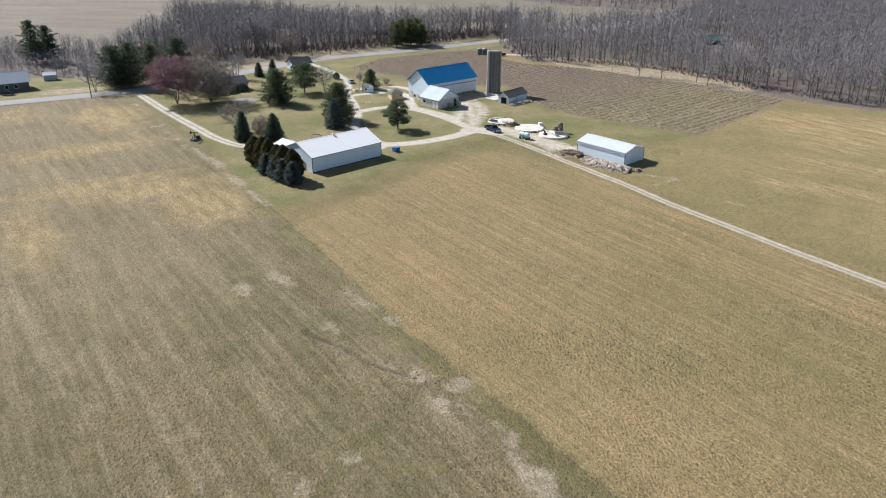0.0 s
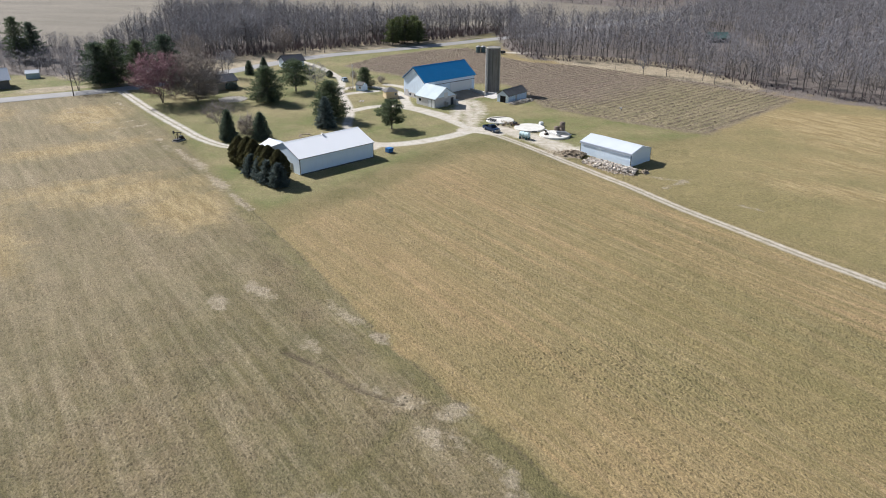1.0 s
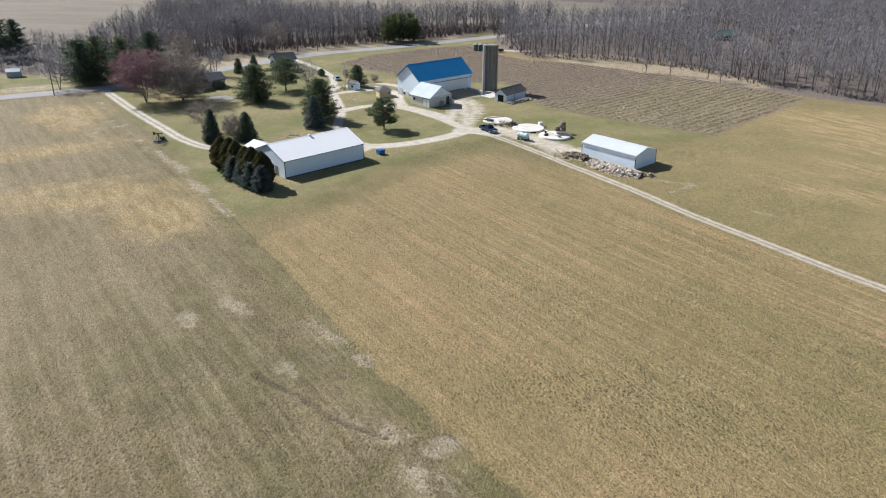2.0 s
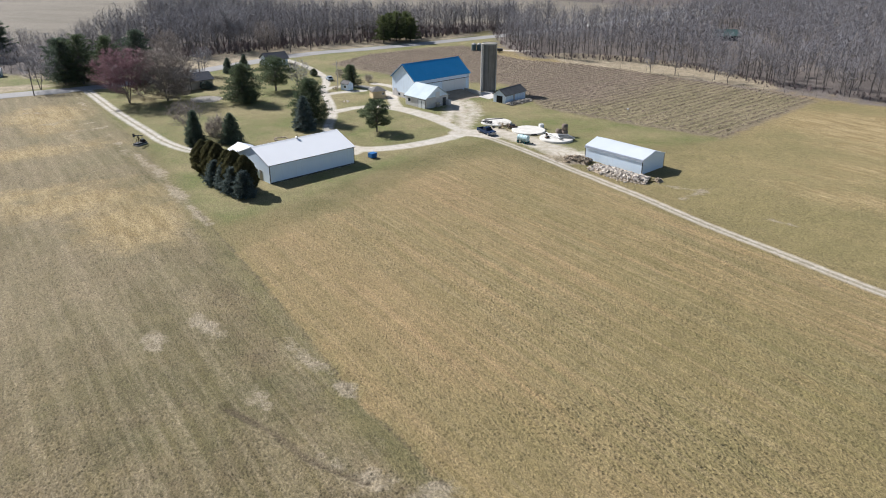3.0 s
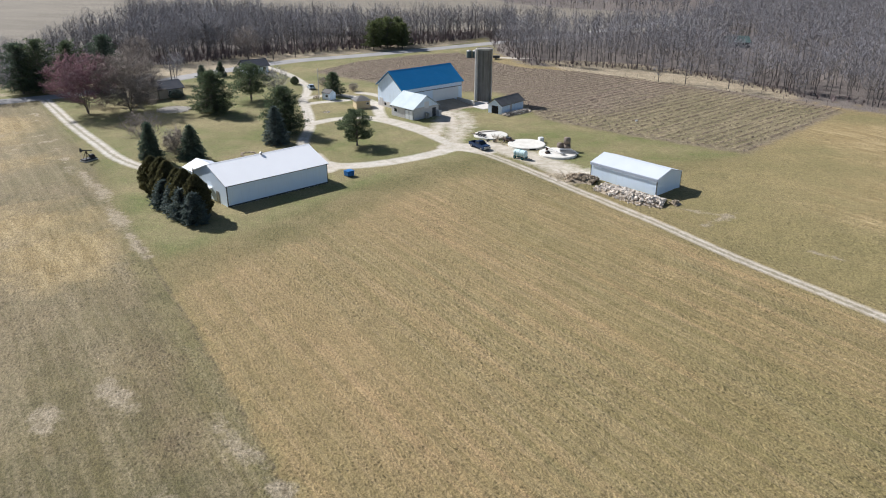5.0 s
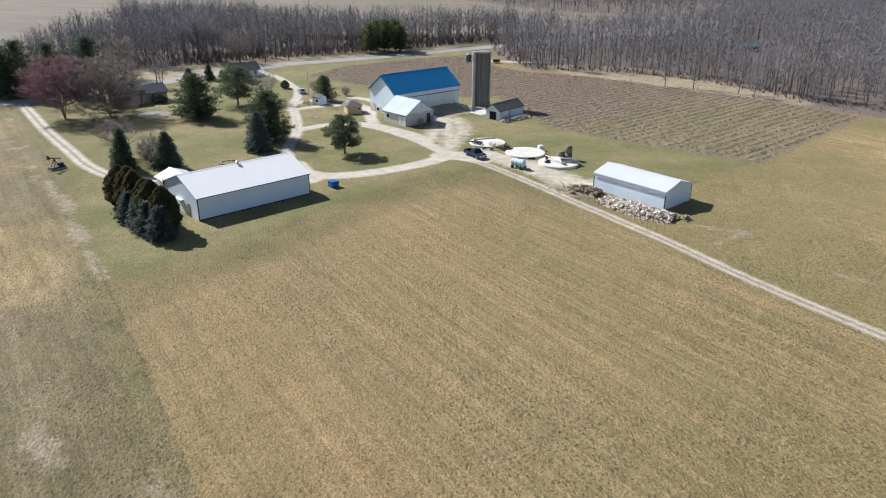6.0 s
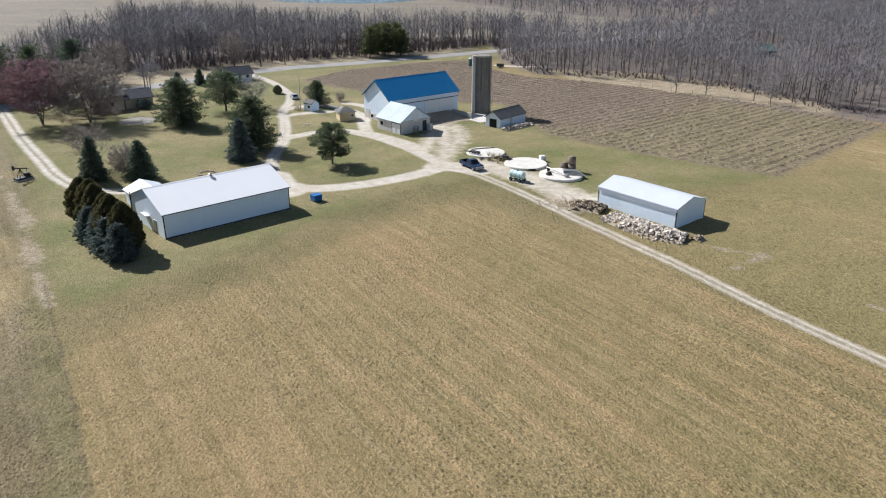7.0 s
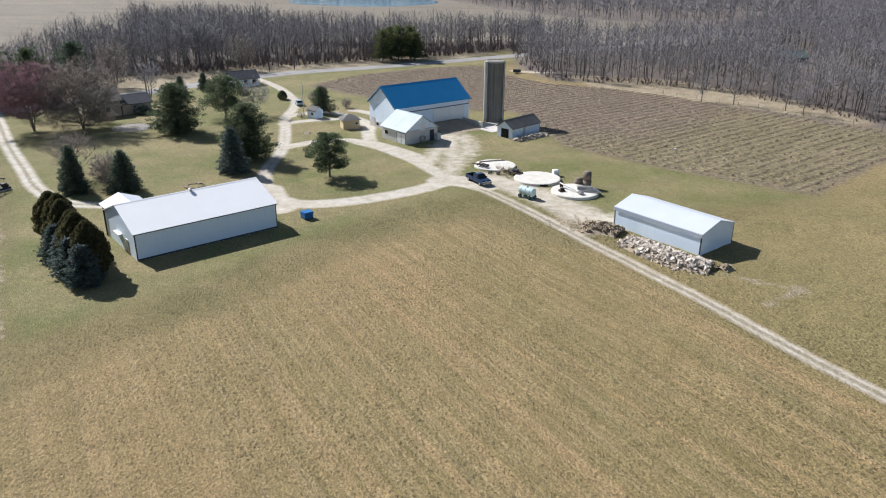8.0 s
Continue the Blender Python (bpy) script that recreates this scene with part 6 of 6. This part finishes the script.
# old pumping unit beside the drive
pj = thing("pumping_unit", at(-56.9, 160.2, 62), "old dark pumping unit on a pale skid", "machine")
part("skid", box(-1.6, 1.6, -0.9, 0.9, 0.0, 0.22, None, 0.03), M_CONCRETE, pj)
part("base_frame", box(-1.5, 1.5, -0.7, 0.7, 0.22, 0.55, None, 0.03), M_TRIM, pj)
part("gearbox", box(0.3, 1.2, -0.4, 0.4, 0.55, 1.2, None, 0.06), M_TRIM, pj)
for s in (-1, 1):
    part("leg", tube((-0.9, s * 0.5, 0.5), (-0.35, 0, 2.2), 0.07, 0.06, 8), M_RUST, pj)
    part("leg", tube((0.2, s * 0.5, 0.5), (-0.35, 0, 2.2), 0.07, 0.06, 8), M_RUST, pj)
    part("crank", box(0.6, 1.3, min(s * 0.45, s * 0.55), max(s * 0.45, s * 0.55), 0.6, 0.95, None, 0.03), M_RUST, pj)
part("walking_beam", side_solid([(-1.3, 2.35), (-1.3, 2.6), (1.1, 2.05), (1.1, 1.85)], -0.1, 0.1, 0.02), M_TRIM, pj)
part("horse_head", side_solid([(-1.75, 2.2), (-1.7, 3.0), (-1.35, 2.95), (-1.2, 2.35), (-1.45, 2.15)], -0.14, 0.14, 0.03), M_TRIM, pj)
part("rod", tube((-1.6, 0, 0.22), (-1.6, 0, 2.4), 0.03, 0.03, 6), M_METAL, pj)
part("pitman", tube((1.0, 0.5, 0.75), (1.0, 0.12, 1.95), 0.04, 0.04, 6), M_RUST, pj)


# ---- rubble ----
def chunk_mesh(seed, flat, mat):
    g = np.random.default_rng(seed)
    bm = bmesh.new()
    bmesh.ops.create_cube(bm, size=1)
    for v in bm.verts:
        v.co = Vector((v.co.x * g.uniform(0.6, 1.2), v.co.y * g.uniform(0.5, 1.0), v.co.z * flat * g.uniform(0.6, 1.3))) + Vector(g.normal(0, 0.10, 3)) * (0.4 + flat)
    bmesh.ops.bevel(bm, geom=list(bm.edges), offset=0.03, segments=1, affect="EDGES")
    me = bpy.data.meshes.new("chunk")
    bm.to_mesh(me)
    bm.free()
    me.materials.append(mat)
    return me


CHUNKS = [chunk_mesh(i, (0.14, 0.22, 0.35, 0.55)[i % 4], M_STONE) for i in range(12)]
CLODS = [chunk_mesh(40 + i, (0.2, 0.4, 0.6)[i % 3], M_DEBRIS) for i in range(6)]


def heap(name, label, line, half, high, count, low, top, seed, core=M_EARTH, kinds=CHUNKS, fines=0):
    """A long heap of broken pieces on an earthen core."""
    g = np.random.default_rng(seed)
    t = thing(name, Matrix(), label, "rubble")
    line = smooth_line(line, 0.5)
    total = len(line) - 1
    bm = bmesh.new()
    rings = []
    for k, (x, y) in enumerate(line):
        a, b = line[max(0, k - 1)], line[min(total, k + 1)]
        l = math.dist(a, b)
        nx_, ny_ = -(b[1] - a[1]) / l, (b[0] - a[0]) / l
        taper = math.sin(math.pi * (k + 0.6) / (total + 1.2)) ** 0.4
        ring = []
        for q in range(13):
            s = -1 + q / 6
            z = high * 0.75 * taper * max(0.0, 1 - abs(s) ** 1.6) * (0.85 + 0.4 * noise.noise((x * 0.7, y * 0.7, s * 2))) - 0.06
            ring.append(bm.verts.new((x + nx_ * s * half * (0.75 + 0.25 * taper), y + ny_ * s * half * (0.75 + 0.25 * taper), z)))
        rings.append(ring)
    for a, b in zip(rings, rings[1:]):
        for q in range(12):
            bm.faces.new((a[q], a[q + 1], b[q + 1], b[q]))
    part("earth_core", bm, core, t, smooth=True)
    extra_v, extra_f, base = [], [], 0
    for k in range(count + fines):
        u = g.random() * total
        i = min(total - 1, int(u))
        p, q = line[i], line[i + 1]
        l = math.dist(p, q)
        nx_, ny_ = -(q[1] - p[1]) / l, (q[0] - p[0]) / l
        s = g.normal(0, 0.45)
        if abs(s) > 1.05:
            continue
        taper = math.sin(math.pi * (u + 0.6) / (total + 1.2)) ** 0.4
        z = high * 0.78 * taper * max(0.0, 1 - abs(s) ** 1.6)
        size = g.uniform(low, top)
        if k >= count:
            # the small broken stuff between the slabs
            me = kinds[int(g.integers(len(kinds)))]
            size *= 0.55
            f = u - i
            m = pose(p[0] + (q[0] - p[0]) * f + nx_ * s * half, p[1] + (q[1] - p[1]) * f + ny_ * s * half, z + 0.04, g.normal(0, 32), g.normal(0, 32), g.uniform(0, 360)) @ Matrix.Diagonal((size, size, size, 1))
            extra_v += [tuple(m @ v.co) for v in me.vertices]
            extra_f += [tuple(base + n for n in poly.vertices) for poly in me.polygons]
            base += len(me.vertices)
            continue
        ob = new("chunk", kinds[int(g.integers(len(kinds)))])
        ob.parent = t
        f = u - i
        ob.matrix_basis = pose(p[0] + (q[0] - p[0]) * f + nx_ * s * half, p[1] + (q[1] - p[1]) * f + ny_ * s * half, z + 0.10 * size, g.normal(0, 32), g.normal(0, 32), g.uniform(0, 360)) @ Matrix.Diagonal((size, size, size, 1))
    if fines:
        tagged(part("loose_rubble", mesh_of("loose_rubble", extra_v, extra_f, kinds[0].materials[0]), None, t), "small broken concrete", kind="stuff")
    return t


heap("rubble_pile", "heap of broken pale concrete slabs beside the shed", [(31.3, 146.2), (33.9, 142.7), (36.3, 139.8), (39.2, 138.4)], 2.45, 1.15, 300, 0.22, 0.66, 5, fines=900)
heap("debris_pile", "low heap of grey-brown brush and earth", [(26.4, 150.6), (28.8, 150.0), (30.9, 148.6)], 1.9, 1.25, 190, 0.15, 0.45, 6, kinds=CLODS)
heap("debris_pile", "small pale heap of dirt and stones", [(40.2, 138.2), (41.5, 138.9)], 0.9, 0.5, 25, 0.2, 0.4, 7, kinds=CLODS)
heap("stone_pile", "low pile of white and dark fieldstones by the shed", [(19.4, 196.7), (22.4, 199.4), (25.4, 202.2)], 1.35, 0.7, 190, 0.2, 0.5, 8)
weed = [(x, y) for x, y in zip(np.random.default_rng(3).normal(26.6, 1.7, 44), np.random.default_rng(4).normal(151.6, 1.5, 44))]
replicate("weeds", [seg_mesh("weeds", light_shrub(600 + i, 0.7, 18, 0.7, 0.022), M_WEED) for i in range(3)], weed, np.random.default_rng(8), 0.35, 0.8, M_WEED, "dry leafless weeds around the debris", "weeds")
weed2 = [(x, y) for x, y in zip(np.random.default_rng(5).normal(17.5, 1.2, 14), np.random.default_rng(6).normal(174.8, 0.9, 14))] + [(x, y) for x, y in zip(np.random.default_rng(15).normal(-24.6, 1.0, 12), np.random.default_rng(16).normal(214.6, 1.0, 12))]
replicate("dry_bush", [seg_mesh("dry_bush", light_shrub(620 + i, 1.2, 26, 0.8, 0.026), M_WEED) for i in range(3)], weed2, np.random.default_rng(9), 0.6, 1.1, M_WEED, "dry tan bushes among the farm clutter", "bush")


def stone_ring(name, x, y, r, count, size, label, seed, kinds=CHUNKS):
    g = np.random.default_rng(seed)
    t = thing(name, at(x, y), label, "stones")
    for k in range(count):
        a = 2 * math.pi * k / count
        ob = new("stone", kinds[int(g.integers(len(kinds)))])
        ob.parent = t
        q = r * g.uniform(0.85, 1.1)
        s = size * g.uniform(0.6, 1.3)
        ob.matrix_basis = pose(q * math.cos(a), q * math.sin(a), 0.1 * s, g.normal(0, 12), g.normal(0, 12), g.uniform(0, 360)) @ Matrix.Diagonal((s, s, s, 1))


stone_ring("fire_ring", -29.6, 164.6, 1.3, 22, 0.3, "ring of brown stones round a fire pit", 1, CLODS)
stone_ring("flower_bed", -20.8, 199.8, 0.7, 12, 0.35, "small stone-edged flower bed in the lawn", 2)
disc = [(3.8 * math.cos(k * math.pi / 20) * (1 + 0.05 * math.sin(k * 1.9)), 3.6 * math.sin(k * math.pi / 20), 0.03) for k in range(40)]
pt = new("patio", mesh_of("patio", [(x - 56.2, y + 201.8, z) for x, y, z in disc] + [(x * 1.02 - 56.2, y * 1.02 + 201.8, -0.05) for x, y, z in disc], [tuple(range(40))] + [(k, 40 + k, 40 + (k + 1) % 40, (k + 1) % 40) for k in range(40)], M_PATIO))
tagged(pt, "round grey gravel patio behind the ranch house", "patio", kind="structure")
stone_ring("patio_edge", -56.2, 201.8, 3.75, 44, 0.3, "ring of stones round a gravel patio", 3)
bench = thing("garden_bench", at(-55.8, 201.4, 30), "small pale bench on the patio", "bench")
part("seat", box(-0.7, 0.7, -0.22, 0.22, 0.40, 0.46), M_CONCRETE, bench)
for x in (-0.55, 0.55):
    part("leg", box(x - 0.06, x + 0.06, -0.2, 0.2, 0.0, 0.40), M_CONCRETE, bench)

# bins by the far lane
for x in (13.8, 15.7):
    b = thing("feed_bin", at(x, 282.6), "small teal feed bin at the vineyard's edge", "bin", "feed bins")
    part("drum", tube((0, 0, -0.03), (0, 0, 2.1), 0.9, 0.9, 20), M_BIN, b)
    part("lid", tube((0, 0, 2.1), (0, 0, 2.5), 0.92, 0.2, 20), M_METAL, b)
box_cart = thing("utility_trailer", at(22.6, 279.2, -10), "dark box trailer near the wood", "trailer")
part("body", box(-1.3, 1.3, -0.7, 0.7, 0.45, 1.4, None, 0.03), M_TRIM, box_cart)
for y in (-0.72, 0.72):
    wheel(box_cart, 0, y, 0.34, 0.2)


# ---- poles and fences ----
def pole(x, y, h, yaw):
    t = thing("utility_pole", at(x, y, yaw), "weathered wooden utility pole beside the road", "pole", "poles along the road")
    part("post", tube((0, 0, -0.2), (0, 0, h), 0.15, 0.10, 10), M_BARK, t)
    arm = part("crossarm", box(-1.0, 1.0, -0.06, 0.06, h - 0.7, h - 0.56), M_BARK, t)
    for q in (-0.85, -0.4, 0.4, 0.85):
        part("insulator", tube((q, 0, h - 0.56), (q, 0, h - 0.42), 0.04, 0.03, 8), M_CONCRETE, arm)


for x, y in ((-101.5, 205.0), (-68.8, 236.5), (-49.8, 273.6 + 3), (-43.6, 281.5)):
    pole(x, y, 7.2, 45)
yard = thing("yard_pole", at(-24.8, 214.4, 80), "slim pale grey yard pole beside the garden shed", "pole")
part("post", tube((0, 0, -0.2), (0, 0, 7.4), 0.10, 0.07, 10), M_CONCRETE, yard)
part("bracket", box(-0.45, 0.45, -0.04, 0.04, 6.9, 7.0), M_CONCRETE, yard)
line_pts = smooth_line([(58, 248.6), (72, 234.6), (80, 228.6), (98.5, 205)], 4.5)
for x, y in line_pts:
    f = thing("fence_post", at(x, y), "thin weathered fence post along the vineyard", "post", "vineyard fence")
    part("post", tube((0, 0, -0.1), (0, 0, 1.0), 0.04, 0.035, 6), M_BARK, f)


# ---- size ----
# The plan above is drawn in units of 1.2 m; vehicles and other goods of known size are in metres already.
PLAN = 1.2
KNOWN = {"pickup_truck", "car", "tank_trailer", "dumpster", "hay_bale", "white_tote", "flat_cart", "cart_axle", "pump_box", "utility_trailer", "garden_bench", "pumping_unit"}
for ob in list(scene.objects):
    if ob.parent is None and ob.type in {"MESH", "EMPTY"}:
        m = Matrix.Scale(PLAN, 4) @ ob.matrix_world
        if ob.name.split(".")[0] in KNOWN:
            spot = m.translation.copy()
            if ob.name.startswith("hay_bale"):
                spot.z /= PLAN
            m = Matrix.Translation(spot) @ ob.matrix_world.to_3x3().to_4x4()
        ob.matrix_world = m
